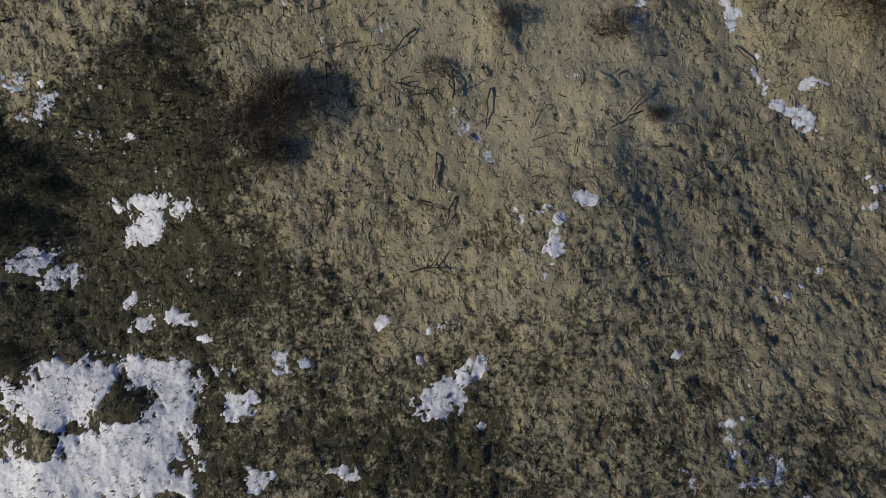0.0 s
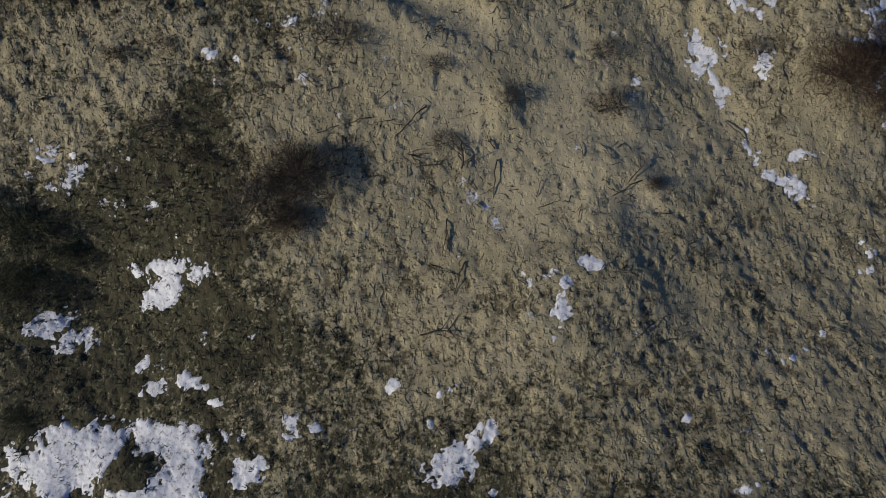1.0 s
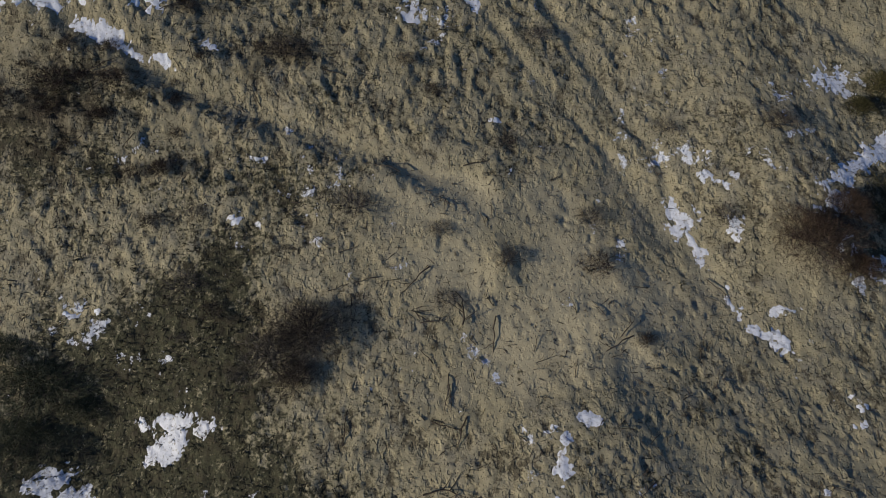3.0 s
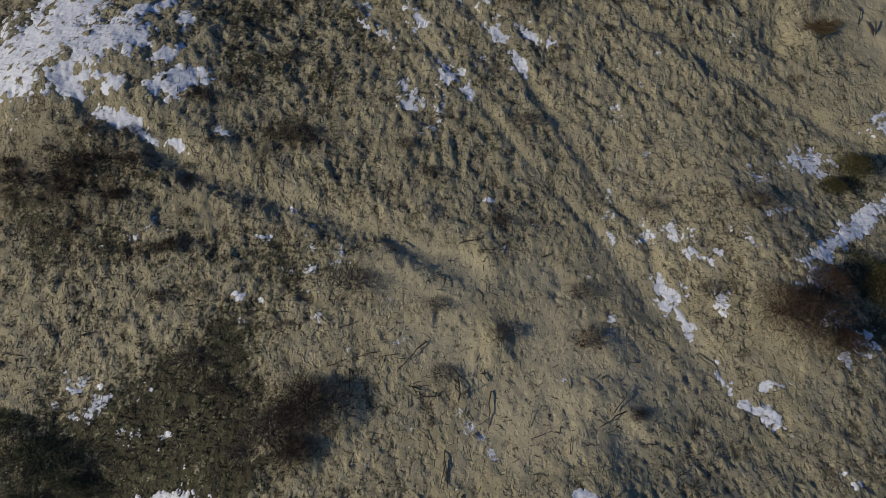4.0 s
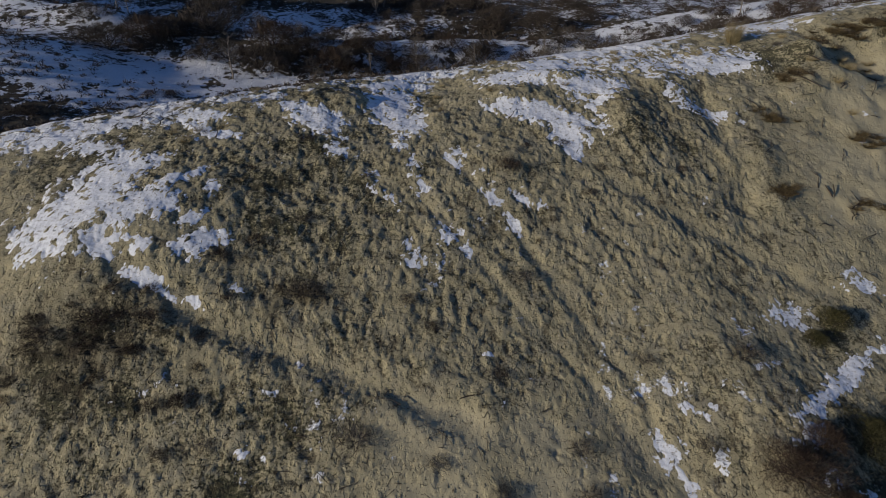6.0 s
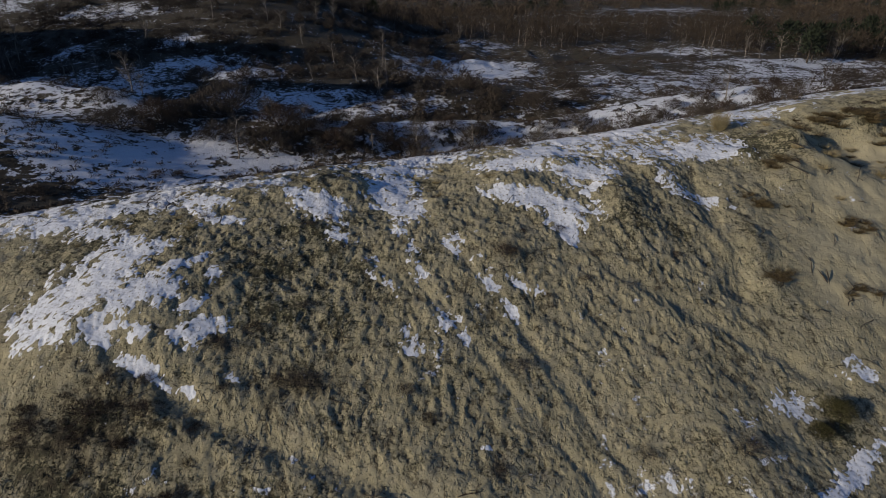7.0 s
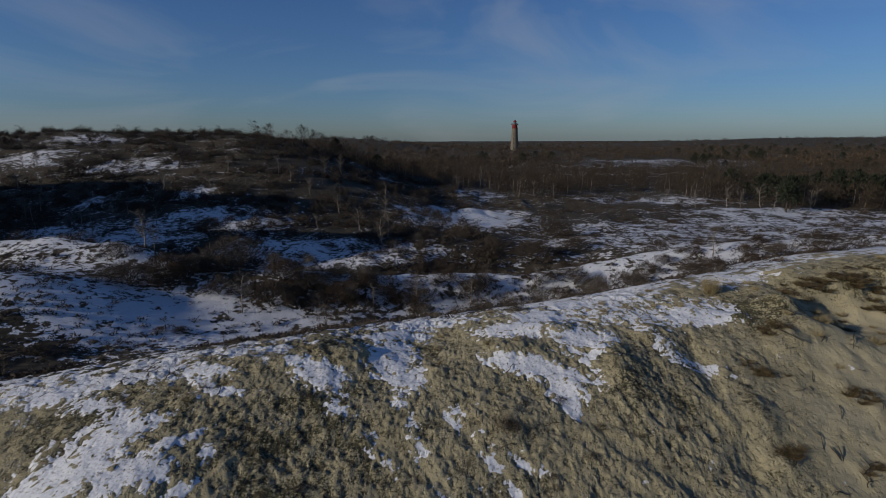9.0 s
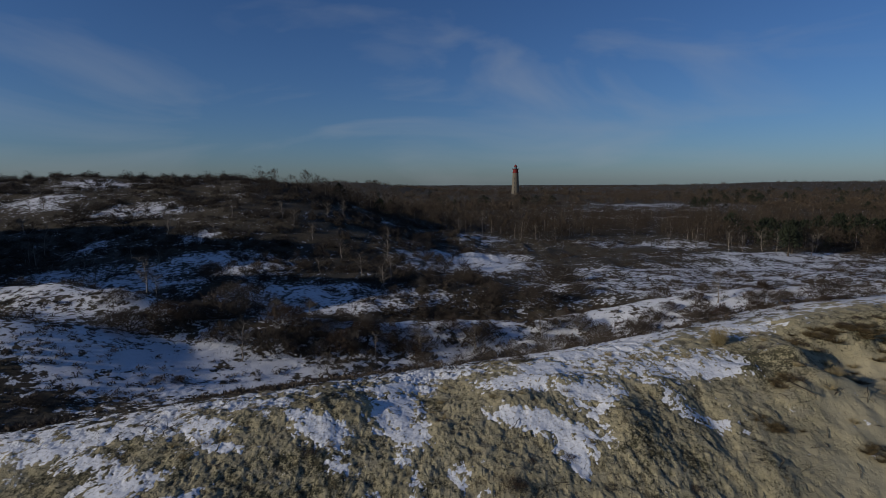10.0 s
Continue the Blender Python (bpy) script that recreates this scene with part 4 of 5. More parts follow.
# ---- dead sticks strewn over the sand ----
def stick_mesh(seed, length, thick, forks, bend=0.22):
    rng = np.random.default_rng(seed)
    n = 7
    s = np.linspace(0, 1, n)
    yaw = np.cumsum(rng.normal(0, bend, n))
    p = np.cumsum(np.stack([np.cos(yaw), np.sin(yaw), np.zeros(n)], 1) * length / n, 0)
    p[:, 2] = 0.5 * thick + 0.045 * length * np.sin(s * math.pi * rng.uniform(0.7, 1.4))
    p -= p[n // 2] * np.array([1, 1, 0])
    chunks = [tube(p, thick * np.linspace(0.6, 0.25, n), 4)]
    for k in range(forks):
        q = p[rng.integers(1, n - 2)]
        a = yaw.mean() + rng.choice([-1, 1]) * rng.uniform(0.5, 1.1)
        t = np.linspace(0, 1, 4)[:, None]
        d = np.array([math.cos(a), math.sin(a), rng.uniform(0.0, 0.5)]) * length * rng.uniform(0.25, 0.5)
        chunks.append(tube(q + d * t + rng.normal(0, 0.02 * length, (4, 3)) * t, thick * np.linspace(0.36, 0.15, 4), 3))
    return raw_mesh("dead_stick", *joined(chunks), BARK, True)


STICKS = [stick_mesh(100 + k, *spec) for k, spec in enumerate(((0.35, 0.018, 0), (0.5, 0.02, 1), (0.7, 0.024, 1), (0.45, 0.022, 2), (0.9, 0.026, 2), (0.28, 0.03, 0), (0.6, 0.016, 3), (1.2, 0.03, 1)))]


def strew(count, seed, box, sizes=(0.7, 1.2), group="dead sticks on the sand"):
    rng = np.random.default_rng(seed)
    for _ in range(count):
        x, y = rng.uniform(box[0], box[1]), rng.uniform(box[2], box[3])
        ob = tagged(new("dead_stick", STICKS[rng.integers(len(STICKS))]), "dark dead stick lying on the sand", "stick", group)
        dx, dy = height(x + 0.25, y) - height(x - 0.25, y), height(x, y + 0.25) - height(x, y - 0.25)
        up = Vector((-dx, -dy, 0.5)).normalized()
        s = rng.uniform(*sizes)
        turn = up.to_track_quat("Z", "X").to_matrix().to_4x4() @ pose(0, 0, 0, 0, 0, rng.uniform(0, 360))
        ob.matrix_basis = Matrix.Translation((x, y, height(x, y) + 0.012)) @ turn @ Matrix.Diagonal((s, s, s, 1))


strew(80, 201, (-3.5, 8.0, 4.5, 13.0))
strew(62, 202, (-14.0, -3.0, 8.0, 19.0))
strew(50, 203, (2.0, 19.0, 13.0, 27.0))
strew(26, 206, (14.5, 22.0, 18.0, 29.0), (0.9, 1.6))
strew(30, 204, (-5.0, 11.0, -1.0, 5.0), (0.5, 0.9))
strew(20, 205, (-20.0, 0.0, 19.0, 27.0), (0.8, 1.5))


rng = np.random.default_rng(207)
n = 9000
x, y = np.concatenate([rng.uniform(-13, 12, n), rng.uniform(-16, 18, n)]), np.concatenate([rng.uniform(1, 15, n), rng.uniform(6, 27, n)])
keep = rng.uniform(size=2 * n) > 0.35 * sample(slick, x, y)
x, y, n = x[keep], y[keep], keep.sum() // 2
x, y = x[:2 * n], y[:2 * n]
z, a, l = heights(x, y), rng.uniform(0, 2 * math.pi, 2 * n), 0.05 + 0.32 * rng.uniform(0, 1, 2 * n) ** 3
base = np.stack([x, y, z + 0.008], 1)
tip = np.stack([x + l * np.cos(a), y + l * np.sin(a), heights(x + l * np.cos(a), y + l * np.sin(a)) + rng.uniform(0.0, 0.05, 2 * n)], 1)
tagged(new("twig_litter", raw_mesh("twig_litter", *blades(base, tip, rng.uniform(0.010, 0.028, 2 * n), rng), BARK)), "dark twig litter strewn over the sand", "litter", kind="stuff")


# small tufts of dry moss and grass, thickest where the sand is least trodden
n = 30000
x, y = rng.uniform(-18, 16, n), rng.uniform(-2.5, 29, n)
thick = sample(moss, x, y) + 0.25 * fbm(x, y, 0.8, 3, 99) - 0.3 * sample(trodden, x, y)
keep = thick > rng.uniform(0.05, 1.1, n)
x, y = x[keep][:9000], y[keep][:9000]


def tussock(seed):
    r = np.random.default_rng(seed)
    a, s = r.uniform(0, 2 * math.pi, 12), r.uniform(0.0, 0.05, 12)
    base = np.stack([s * np.cos(a), s * np.sin(a), np.full(12, 0.03)], 1)
    l = r.uniform(0.05, 0.13, 12)
    return spikes(base, base + np.stack([l * np.cos(a), l * np.sin(a), r.uniform(0.015, 0.06, 12)], 1), 0.020, r)


def branch(seed, x, y, turn, size, label, rise=25):
    ob = tagged(new("dead_branch", stick_mesh(seed, 1.5, 0.05, 4, 0.3)), label, "branch")
    ob.matrix_basis = pose(x, y, height(x, y) + 0.02, 0, -rise, turn) @ Matrix.Diagonal((size, size, size, 1))


TUSSOCKS = (x, y)
branch(301, -15.3, 25.4, 35, 1.3, "forked dead branch sticking out of crest snow", 18)
branch(302, -13.9, 25.2, 120, 0.9, "bare dead branch lying on snow", 12)
fork = joined([tube(((0, 0, -0.05), (-0.1, 0.25, 0.2), (-0.24, 0.6, 0.42)), (0.035, 0.03, 0.02), 5), tube(((0, 0, -0.05), (0.08, 0.28, 0.22), (0.12, 0.62, 0.46)), (0.035, 0.03, 0.018), 5)])
tagged(new("forked_stick", raw_mesh("forked_stick", *fork, BARK, True)), "forked dead stick standing in smooth sand", "stick").matrix_basis = pose(17.0, 21.7, height(17.0, 21.7))
for k, (x, y, turn, s) in enumerate(((18.3, 29.3, 20, 0.9), (18.6, 29.0, 75, 0.7), (17.9, 29.5, 140, 0.8), (19.2, 30.6, 110, 1.0), (20.3, 28.6, 60, 0.9), (18.0, 21.5, 30, 0.9), (17.6, 20.9, 100, 0.8), (14.8, 21.6, 60, 0.8), (15.9, 20.4, 160, 0.7))):
    branch(310 + k, x, y, turn, s, "gnarled dark dead roots on the sand scarp", 6)
rng = np.random.default_rng(58)
brown_mat = tagged(new("grass_mat", tuft_mesh(53, 420, 0.55, 0.34, 0.016, MAT_BROWN)), "matted brown dead grass hanging over the scarp", "grass tuft", "brown grass mats on the scarp")
seat(brown_mat, 23.4, 33.8, 0, 1.0, 0.04)
for cx, cy, n, wide in ((23.6, 33.7, 16, 0.9), (25.8, 33.9, 16, 1.2), (22.0, 34.0, 8, 0.6), (23.0, 31.2, 10, 0.6), (26.3, 32.2, 10, 0.8), (14.7, 22.0, 6, 0.5), (18.2, 21.4, 5, 0.4), (15.6, 26.4, 9, 0.6), (18.0, 29.2, 5, 0.5), (20.4, 25.2, 6, 0.5)):
    for _ in range(n):
        again(brown_mat, cx + rng.normal(0, wide), cy + rng.normal(0, 0.3), rng.uniform(0, 360), rng.uniform(0.5, 1.1), 0.04, 0.8)
branch(304, 18.3, 28.4, 150, 1.1, "gnarled dead roots on the sand scarp", 10)
rng = np.random.default_rng(331)
roots = [stick_mesh(340 + k, 1.1, 0.03, 4, 0.4) for k in range(3)]
for k in range(26):
    x = rng.uniform(13.5, 29)
    y = crest(x) - rng.uniform(0.8, 3.5) - (0 if k % 2 else rng.uniform(1, 6))
    root = tagged(new("exposed_root", roots[k % 3]), "dark exposed roots hanging from the sand scarp", "root", "exposed roots")
    root.matrix_basis = pose(x, y, height(x, y) + 0.02, 0, rng.uniform(-15, 5), rng.uniform(0, 360)) @ Matrix.Diagonal((0.7, 0.7, 0.7, 1))
branch(305, 0.3, 8.2, 60, 0.8, "tangled dead branch on smooth sand", 8)
branch(306, -1.0, 8.0, 10, 0.7, "tangled dead branch on smooth sand", 8)
branch(307, -0.2, 3.6, 2, 0.8, "long dead branch lying in trodden sand", 0)


# ---- scrub and birches behind the crest ----
def tree_mesh(seed, tall, lean, twigs, bark, crown):
    """(trunk, limbs, twigs) of a bare young tree."""
    rng = np.random.default_rng(seed)
    s = np.linspace(0, 1, 8)
    sway = np.cumsum(rng.normal(0, 0.05, (8, 2)), 0) * tall * 0.35
    trunk = np.stack([lean * s ** 1.4 * tall + sway[:, 0], sway[:, 1], s * tall * 0.9 - 0.1], 1)
    limbs, base, tip = [], [], []
    for k in range(16):
        i = rng.uniform(0.28, 0.97)
        q = np.array([np.interp(i, s, trunk[:, c]) for c in range(3)])
        a = rng.uniform(0, 2 * math.pi)
        d = np.array([math.cos(a), math.sin(a), rng.uniform(0.5, 1.3)])
        d *= tall * (0.34 - 0.2 * i) / np.linalg.norm(d) * rng.uniform(0.8, 1.4)
        t = np.linspace(0, 1, 4)[:, None]
        p = q + d * t + rng.normal(0, 0.025 * tall, (4, 3)) * t
        limbs.append(tube(p, tall * np.linspace(0.006, 0.002, 4), 3))
        for _ in range(twigs // 16):
            b = p[0] + (p[3] - p[0]) * rng.uniform(0.2, 1.0) + rng.normal(0, 0.01 * tall, 3)
            e = d / np.linalg.norm(d) * 0.6 + rng.normal(0, 0.6, 3) + np.array([0, 0, 0.2])
            base.append(b)
            tip.append(b + e * tall * rng.uniform(0.04, 0.11))
    return (raw_mesh("trunk", *tube(trunk, tall * np.linspace(0.019, 0.005, 8), 6), bark, True), *(raw_mesh("limb", *l, bark) for l in limbs),
            raw_mesh("crown", *blades(np.array(base), np.array(tip), 0.0045 * tall, rng), crown))


birches = [plant("birch_tree", tree_mesh(400 + k, 4.2, l, 480, BIRCH, TWIG_GREY), "bare pale-barked young birch in snowy scrub", "tree", "bare birches") for k, l in enumerate((0.12, -0.1, 0.04))]
BIRCH_AT = ((-19.8, 48.8, 1.0), (2.0, 54.5, 0.8), (-3.6, 53.5, 0.75), (-36.5, 62.5, 1.3), (-34.5, 61.0, 0.8), (-20.0, 72.0, 1.1), (-12.5, 74.0, 0.9), (27.5, 56.5, 0.9), (-55.0, 78.0, 1.4), (-8.0, 52.0, 0.6), (9.0, 57.0, 0.7), (-63.0, 92.0, 1.5), (84, 166, 1.7), (89, 168, 1.5), (94, 166, 1.8), (99, 168, 1.6), (106, 162, 1.8), (111, 168, 1.7), (77, 172, 1.5), (70, 178, 1.5), (31, 206, 1.6), (26, 210, 1.7), (38, 204, 1.5), (2, 214, 1.6))
for k, (x, y, s) in enumerate(BIRCH_AT):
    (seat if k < 3 else again)(birches[k % 3], x, y, 50 * k, s, 0.05)

rng = np.random.default_rng(63)
for k in range(30):
    y = rng.uniform(88, 190)
    again(birches[k % 3], rng.uniform(-0.82, -0.12) * y, y, rng.uniform(0, 360), rng.uniform(0.9, 1.6), 0.05)
SHRUBS = [plant("thorn_shrub", bush_mesh(500 + k, w, h, n, 0.55, 0.032, mat, stems=6, apart=False, plain=True), label, "shrub", "thorn shrubs behind the crest")
          for k, (w, h, n, mat, label) in enumerate(((1.5, 1.4, 560, TWIG_DARK, "dark leafless thorn shrub in snow"), (1.2, 1.7, 420, TWIG_GREY, "tall grey leafless thorn shrub in snow"),
                                                     (1.8, 1.1, 600, TWIG_DARK, "broad dark leafless thorn shrub in snow"), (1.0, 0.8, 380, TWIG_RED, "low rusty leafless shrub in snow")))]
SHRUB_GROUND = ((-34, -8, 51, 57, 60), (-12, 16, 44, 57, 62), (-30, 40, 63, 76, 60), (8, 34, 42, 66, 44), (-62, -30, 62, 90, 40), (-26, 20, 78, 100, 30))
rng = np.random.default_rng(61)
placed = 0
for x0, x1, y0, y1, n in SHRUB_GROUND:
    for _ in range(n):
        x, y = rng.uniform(x0, x1), rng.uniform(y0, y1)
        kind = SHRUBS[rng.integers(4)]
        (again if placed >= 4 else seat)(kind if placed >= 4 else SHRUBS[placed], x, y, rng.uniform(0, 360), rng.uniform(0.4, 1.15), 0.05)
        placed += 1


# large thickets that stand out from the scrub
THICKETS = ((-24.5, 59.5, 4.8), (-45.0, 98.5, 4.6), (-17.2, 68.6, 2.8), (-10.4, 69.0, 2.9), (-6.5, 68.0, 2.5), (-29.0, 53.3, 3.2), (-31.7, 51.1, 2.9), (-17.9, 51.0, 3.1), (-11.4, 52.4, 2.6), (-13.9, 54.0, 2.4), (-3.2, 53.8, 2.0),
            (-0.4, 57.0, 2.0), (-5.1, 53.7, 1.5), (13.8, 90.3, 4.4), (20.4, 72.0, 3.6), (21.7, 96.0, 3.1), (18.0, 51.7, 1.6), (22.7, 56.9, 1.4), (15.0, 55.6, 1.4), (7.6, 95.7, 3.7), (-17.5, 54.5, 3.3), (-27.4, 54.5, 2.4),
            (-28.8, 35.2, 1.1), (-24.1, 42.1, 0.7), (-22.6, 42.7, 0.9), (3.9, 32.6, 0.8), (26.3, 57.8, 1.1), (22.0, 112.8, 4.9), (-35.8, 56.0, 2.1), (-9.2, 55.1, 1.8), (-6.7, 54.3, 1.4))
thickets = [plant("thicket", bush_mesh(560 + k, 1.0, 0.62, 1500, 0.20, 0.012, mat, stems=7, apart=False), label, "thicket", "thickets behind the crest")
            for k, (mat, label) in enumerate(((TWIG_DARK, "large dark leafless thicket in shaded snow"), (TWIG_DARK, "dense dark-brown thicket above snow"), (TWIG_RED, "rusty-brown leafless thicket beside snow")))]
for k, (x, y, r) in enumerate(THICKETS):
    (seat if k < 3 else again)(thickets[k % 3], x, y, 77 * k, r, 0.08)


# ---- woods, scrub and heath too many to count ----
def clump(seed, n, w, h, leaf, fine=0.42):
    """A rounded, lumpy bush seen from afar: fine sprays all through several lobes."""
    rng = np.random.default_rng(seed)
    lobes = [(rng.uniform(-0.5, 0.5) * w, rng.uniform(-0.5, 0.5) * w, w * rng.uniform(0.45, 0.8), h * rng.uniform(0.6, 1.0)) for _ in range(4)]
    chunks = []
    for k, (cx, cy, r, t) in enumerate(lobes):
        m = n // 4
        a, u = rng.uniform(0, 2 * math.pi, m), rng.uniform(0, 1, m)
        s = np.sqrt(1 - u * u)
        out = np.stack([s * np.cos(a), s * np.sin(a), u], 1)
        base = np.array([cx, cy, 0]) + out * np.array([r, r, t]) * rng.uniform(0.35, 1.0, m)[:, None]
        way = out + rng.normal(0, 0.9, out.shape)
        way /= np.linalg.norm(way, axis=1)[:, None]
        chunks.append(spikes(base, base + way * (leaf * rng.uniform(0.5, 1.3, m))[:, None], fine * leaf, rng))
    return joined(chunks)


def wood_tree(seed, n, tall, spread, width):
    rng = np.random.default_rng(seed)
    b = dome_points(rng, n, spread, tall * 0.92, 0.0)
    way = rng.normal(0, 0.75, b.shape) + np.array([0, 0, 0.9])
    way /= np.linalg.norm(way, axis=1)[:, None]
    return spikes(b, b + way * (tall * 0.17 * rng.uniform(0.5, 1.3, n))[:, None], width, rng)


def scatter(shapes, x, y, size, rng):
    z = heights(x, y)
    vs, fs, k = [], [], 0
    kind = rng.integers(len(shapes), size=len(x))
    for j, (v, f) in enumerate(shapes):
        at = np.nonzero(kind == j)[0]
        a, s = rng.uniform(0, 2 * math.pi, len(at)), size[at]
        c, n = np.cos(a)[:, None], np.sin(a)[:, None]
        vx = (v[None, :, 0] * c - v[None, :, 1] * n) * s[:, None] + x[at][:, None]
        vy = (v[None, :, 0] * n + v[None, :, 1] * c) * s[:, None] + y[at][:, None]
        vz = v[None, :, 2] * s[:, None] + z[at][:, None] - 0.05
        vs.append(np.stack([vx, vy, vz], 2).reshape(-1, 3))
        fs.append((f[None] + (np.arange(len(at)) * len(v))[:, None, None]).reshape(-1, 3) + k)
        k += len(at) * len(v)
    return np.concatenate(vs), np.concatenate(fs)


def sow(name, shapes, x, y, size, material, label, category, rng):
    return tagged(new(name, raw_mesh(name, *scatter(shapes, x, y, size, rng), material)), label, category, kind="stuff")


rng = np.random.default_rng(71)
sow("moss_tufts", [tussock(k) for k in (1, 2, 3, 4)], *TUSSOCKS, rng.uniform(0.6, 1.5, len(TUSSOCKS[0])), TUSSOCK, "small brown tufts of dry moss and grass", "moss", rng)
# heather tufts over the snowy ground behind the crest
n = 19000
y = 30 + 100 * rng.uniform(0, 1, n) ** 1.6
x = (0.86 * y + 8) * rng.uniform(-1, 1, n)
keep = (y > crest(x) + 4 + rng.uniform(0, 5, n)) & (rng.uniform(size=n) > 0.8 * np.exp(-((x + 24) / 12) ** 2 - ((y - 45) / 6) ** 2)) & (fbm(x, y, 5, 3, 91) + rng.uniform(-0.35, 0.35, n) > 0.05)
x, y = x[keep], y[keep]
sow("heather", [clump(k, 28, 0.36, h, 0.18, 0.36) for k, h in ((1, 0.26), (2, 0.34), (3, 0.20), (4, 0.30))], x, y, rng.uniform(0.5, 1.7, len(x)) * (1 + 0.5 * ramp(60, 110, y)), TWIG_DARK, "dark heather tufts poking through thin snow", "heather", rng)

# scrub on the hill and its spur
def on_hill(n, seed, gaps):
    """Places on the hill, with clearings where snow lies."""
    rng = np.random.default_rng(seed)
    y = 84 * (240 / 84) ** rng.uniform(0, 1, n)
    x = rng.uniform(-1.0, 0.1, n) * (0.88 * y + 6)
    m = n // 6
    x, y = np.concatenate([x, rng.uniform(-190, -45, m)]), np.concatenate([y, rng.uniform(192, 250, m)])
    bare = sum(np.exp(-(((x - cx) / rx) ** 2 + ((y - cy) / ry) ** 2)) for cx, cy, rx, ry in [p[:4] for p in SNOWY if p[4] > 0.6 and 84 < p[1] < 240])
    keep = (rng.uniform(size=len(x)) > 0.9 * bare) & (x < -0.12 * y + 25) & (fbm(x, y, 9, 3, 92) > gaps)
    return x[keep], y[keep]


x, y = on_hill(2600, 72, -0.3)
sow("hill_scrub", [clump(k, 76, 1.3, h, 0.32, 0.34) for k, h in ((4, 0.9), (5, 1.2), (6, 0.7), (7, 1.0))], x, y, 0.35 + 0.5 * rng.uniform(0, 1, len(x)) ** 2, TWIG_DARK, "dark leafless scrub covering the hill", "scrub", rng)
x, y = on_hill(2300, 73, -0.22)
sow("hill_thicket", [clump(k, 250, 1.5, h, 0.32, 0.36) for k, h in ((14, 1.5), (15, 2.0), (16, 1.2), (17, 1.7))], x, y, (0.7 + 1.2 * rng.uniform(0, 1, len(x)) ** 2) * (0.85 + 0.35 * ramp(110, 200, y)), TWIG_DARK, "rounded bare thickets on the dark hill", "scrub", rng)
n = 3600
x, y = rng.uniform(-20, 150, n), rng.uniform(62, 210, n)
keep = (fbm(x, y, 16, 3, 93) > -0.08) & (x > -0.12 * y - 5) & (((x - 5) / 14) ** 2 + ((y - 146) / 20) ** 2 > rng.uniform(0, 1.4, n))
x, y = x[keep], y[keep]
sow("valley_scrub", [clump(k, 104, 1.2, h, 0.30, 0.34) for k, h in ((7, 0.8), (8, 1.2), (9, 0.6))], x, y, 0.35 + 1.1 * rng.uniform(0, 1, len(x)) ** 2, TWIG_DARK, "dark leafless scrub between snow patches", "scrub", rng)


# bare woods reaching to the horizon
def woodland(n, near, far, seed):
    rng = np.random.default_rng(seed)
    y = near * (far / near) ** rng.uniform(0, 1, n)
    x = y * rng.uniform(-1.0, 1.0, n)
    clear = np.exp(-(((x - 0.36 * y) / 75) ** 2 + ((y - 455) / 85) ** 2))
    keep = (x > -0.36 * y + 0.0 * y) & (rng.uniform(size=n) > 1.8 * clear) & ((y > 250) | (fbm(x, y, 40, 2, 95) > 0.0)) & ~((x > 20) & (x < 0.42 * y) & (y < 200))
    keep |= (y > 420) & (x < -0.3 * y)
    return x[keep], y[keep]


x, y = woodland(5600, 165, 420, 81)
sow("bare_wood", [wood_tree(k, 104, 6.6, 3.4, 0.15) for k in (10, 11, 12)], x, y, rng.uniform(0.6, 1.2, len(x)), WOOD_BROWN, "bare brown winter wood in the valley", "wood", rng)
stem = rng.uniform(size=len(x)) < 0.13
stems = [tube(((0, 0, -0.2), (0.25, 0.1, 2.4), (0.1, -0.1, 5.2)), (0.13, 0.10, 0.04), 3), tube(((0, 0, -0.2), (-0.5, 0.1, 2.2), (-0.6, 0.2, 5.6)), (0.13, 0.09, 0.03), 3), tube(((0, 0, -0.2), (0.1, -0.3, 2.6), (0.9, -0.5, 5.0)), (0.12, 0.09, 0.03), 3)]
sow("wood_trunks", stems, x[stem], y[stem], rng.uniform(0.7, 1.2, stem.sum()), BIRCH, "pale slanting trunks of the bare wood", "wood", rng)
x, y = woodland(8500, 400, 2600, 82)
sow("far_wood", [clump(k, 32, 6.5, h, 2.3, 0.34) for k, h in ((13, 6.0), (14, 7.5), (15, 5.0))], x, y, rng.uniform(0.6, 1.25, len(x)), WOOD_BROWN, "brown winter woods reaching to the horizon", "wood", rng)


def pine_shape(seed, n):
    rng = np.random.default_rng(seed)
    b = dome_points(rng, n, 2.6, 4.5, 0.0) + np.array([0, 0, 2.6])
    way = b - np.array([0, 0, 4.5]) + rng.normal(0, 0.8, b.shape)
    way /= np.linalg.norm(way, axis=1)[:, None]
    return spikes(b, b + way * rng.uniform(0.5, 1.1, n)[:, None], 0.4, rng)


n = 420
y = 170 * (1400 / 170) ** rng.uniform(0, 1, n)
x = y * np.where(rng.uniform(size=n) < 0.6, rng.uniform(0.45, 0.95, n), rng.uniform(-0.25, 0.5, n))
keep = (fbm(x, y, 70, 2, 97) > 0.1) & ((y > 330) | (x > 0.5 * y))
x, y = np.concatenate([x[keep], rng.normal(140, 15, 34), rng.normal(104, 5, 5)]), np.concatenate([y[keep], rng.normal(196, 12, 34), rng.normal(172, 4, 5)])
sow("pine_wood", [pine_shape(k, 220) for k in (16, 17)], x, y, rng.uniform(0.7, 1.35, len(x)), PINE, "dark green pines among the bare woods", "wood", rng)


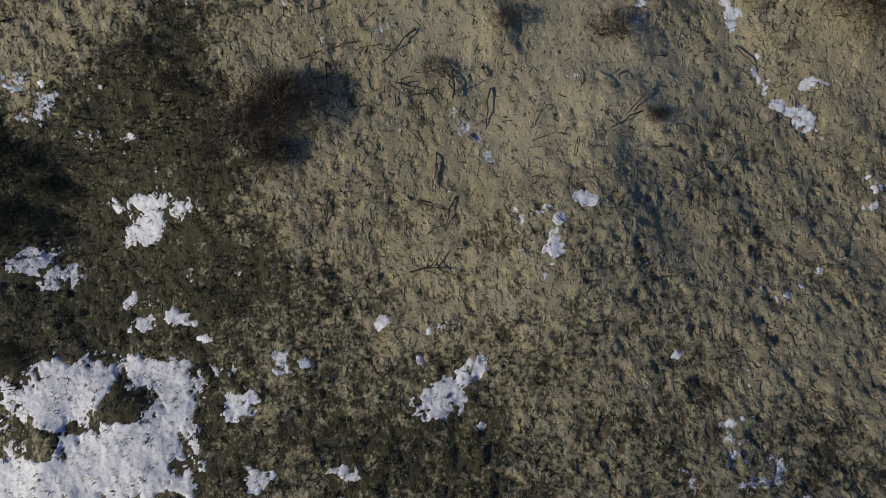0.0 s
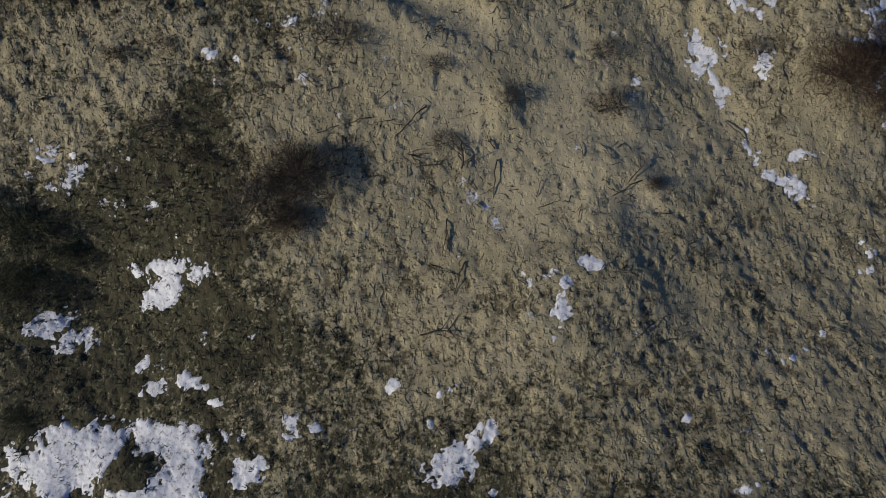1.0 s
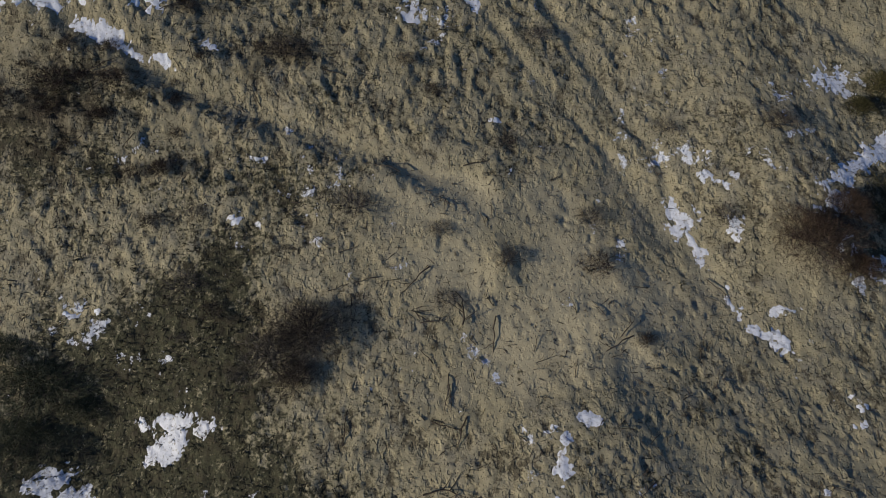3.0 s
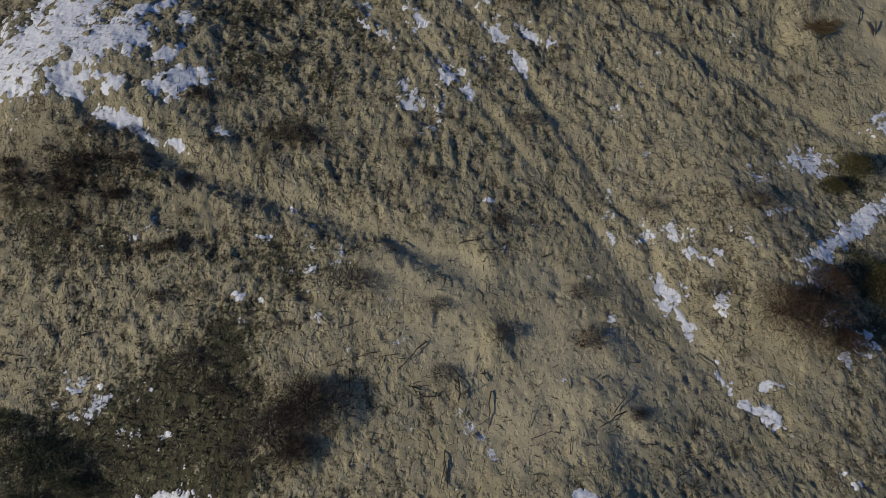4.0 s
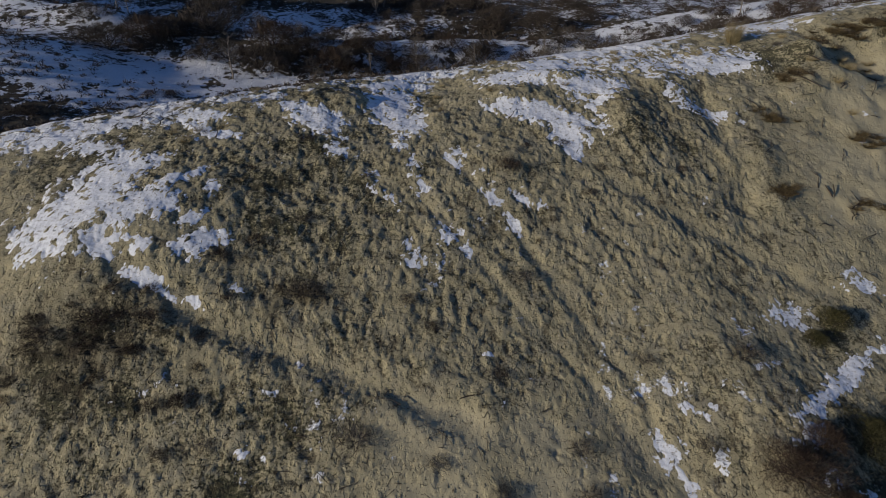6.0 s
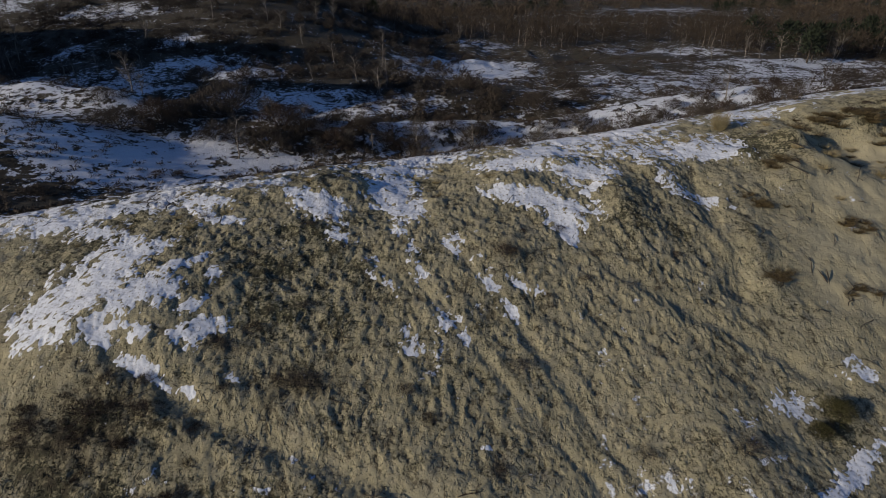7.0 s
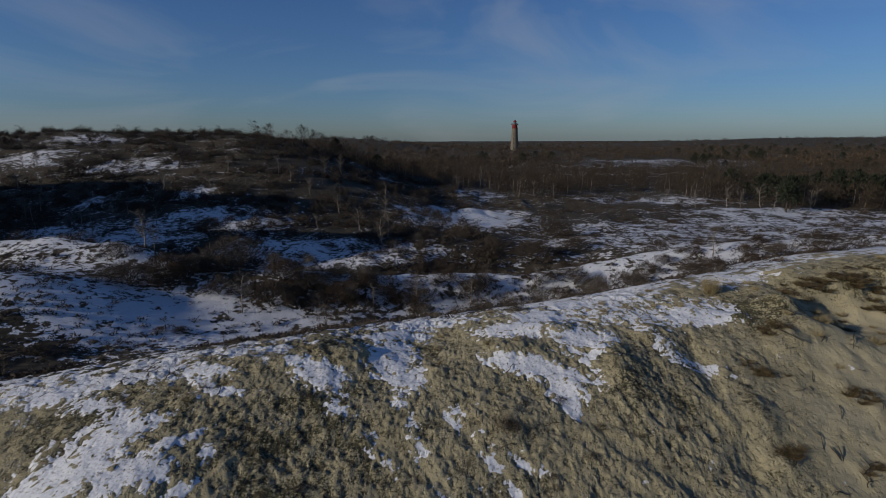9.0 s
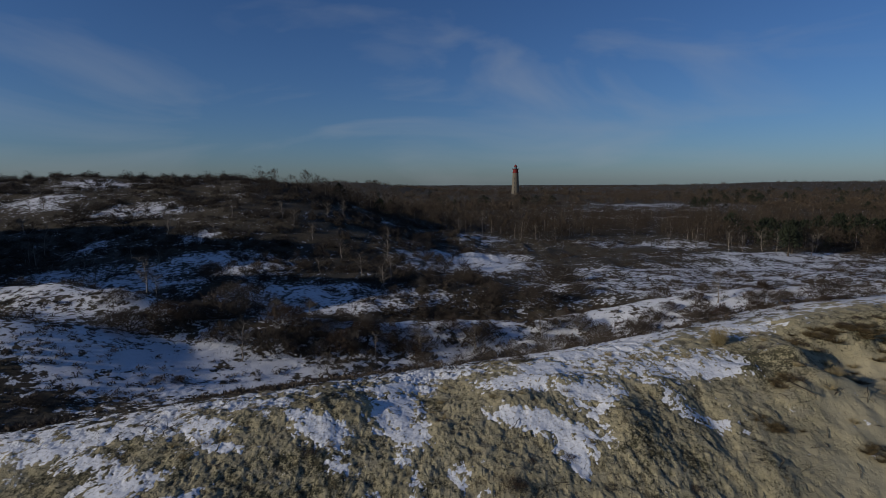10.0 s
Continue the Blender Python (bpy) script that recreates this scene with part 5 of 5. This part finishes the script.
# single pines standing out of the bare woods
pv, pf = pine_shape(18, 420)
pine = tagged(new("pine_tree"), "dark green pine rising above bare woods", "tree", "single pines")
piece("trunk", raw_mesh("trunk", *tube(((0, 0, -0.3), (0.1, 0, 3.0), (0, 0.1, 6.2)), (0.22, 0.16, 0.05), 6), BARK), pine)
piece("crown", raw_mesh("crown", pv, pf, PINE), pine)
for k, (x, y, s) in enumerate(((98, 160, 1.15), (101, 163, 0.9), (138, 178, 1.0), (146, 186, 1.1), (152, 190, 0.9), (131, 181, 0.8), (118, 172, 0.6), (160, 200, 1.0), (60, 470, 1.1), (190, 420, 1.2), (176, 402, 1.0), (-32, 235, 0.9), (-50, 236, 1.0))):
    (again if k else seat)(pine, x, y, 61 * k, s, 0.1)


# ---- the lighthouse ----
def turned(profile, sides=24):
    """A body of revolution from (radius, height) pairs."""
    p = np.array(profile, float)
    a = np.arange(sides) * 2 * math.pi / sides
    v = np.stack([p[:, :1] * np.cos(a), p[:, :1] * np.sin(a), np.repeat(p[:, 1:], sides, 1)], 2).reshape(-1, 3)
    f = [(k * sides + s, k * sides + (s + 1) % sides, (k + 1) * sides + (s + 1) % sides, (k + 1) * sides + s) for k in range(len(p) - 1) for s in range(sides)]
    return v, np.array(f)


tower = tagged(new("lighthouse"), "tall brick lighthouse with a red top above bare woods", "lighthouse")
tower.matrix_basis = pose(76.5, 680, 3.0)
shaft = piece("shaft", raw_mesh("shaft", *turned(((5.2, -2), (5.2, 1.2), (4.9, 1.4), (4.2, 14), (3.6, 27.5), (3.6, 27.9), (0.01, 27.9))), STONE), tower)
for k in range(4):
    for side in (-0.35, 0.6):
        z = 5 + 5.5 * k
        r = 4.9 - 0.052 * z
        wv, wf = turned(((0.0, -0.9), (0.55, -0.9), (0.55, 0.9), (0.0, 0.9)), 4)
        w = piece("window", raw_mesh("window", wv, wf, IRON), shaft)
        w.matrix_basis = pose(r * math.sin(side), -r * math.cos(side), z + 0.8 * k * side, 0, 0, math.degrees(side))
piece("upper_shaft", raw_mesh("upper_shaft", *turned(((3.9, 27.9), (3.9, 28.4), (3.3, 28.6), (3.1, 32.0), (3.1, 32.2), (0.01, 32.2))), RED), tower, "red painted upper storey")
gallery = piece("gallery", raw_mesh("gallery", *turned(((3.1, 31.9), (4.3, 32.2), (4.3, 32.6), (0.01, 32.6))), RED), tower)
for k in range(16):
    a = k * math.pi / 8
    post = piece("post", raw_mesh("post", *turned(((0.06, 0), (0.06, 1.2), (0.01, 1.2)), 6), IRON), gallery)
    post.matrix_basis = pose(4.15 * math.cos(a), 4.15 * math.sin(a), 32.6)
piece("railing", raw_mesh("railing", *turned(((4.2, 33.7), (4.2, 33.8), (4.1, 33.8), (4.1, 33.7)), 24), IRON), gallery)
piece("lantern", raw_mesh("lantern", *turned(((1.9, 32.6), (1.9, 35.6), (0.01, 35.6))), GLASS), tower, "glazed lantern room")
piece("dome", raw_mesh("dome", *turned(((2.2, 35.6), (2.1, 36.1), (1.5, 37.0), (0.7, 37.6), (0.25, 37.8), (0.25, 38.8), (0.01, 38.9))), RED), tower, "red domed lantern roof")
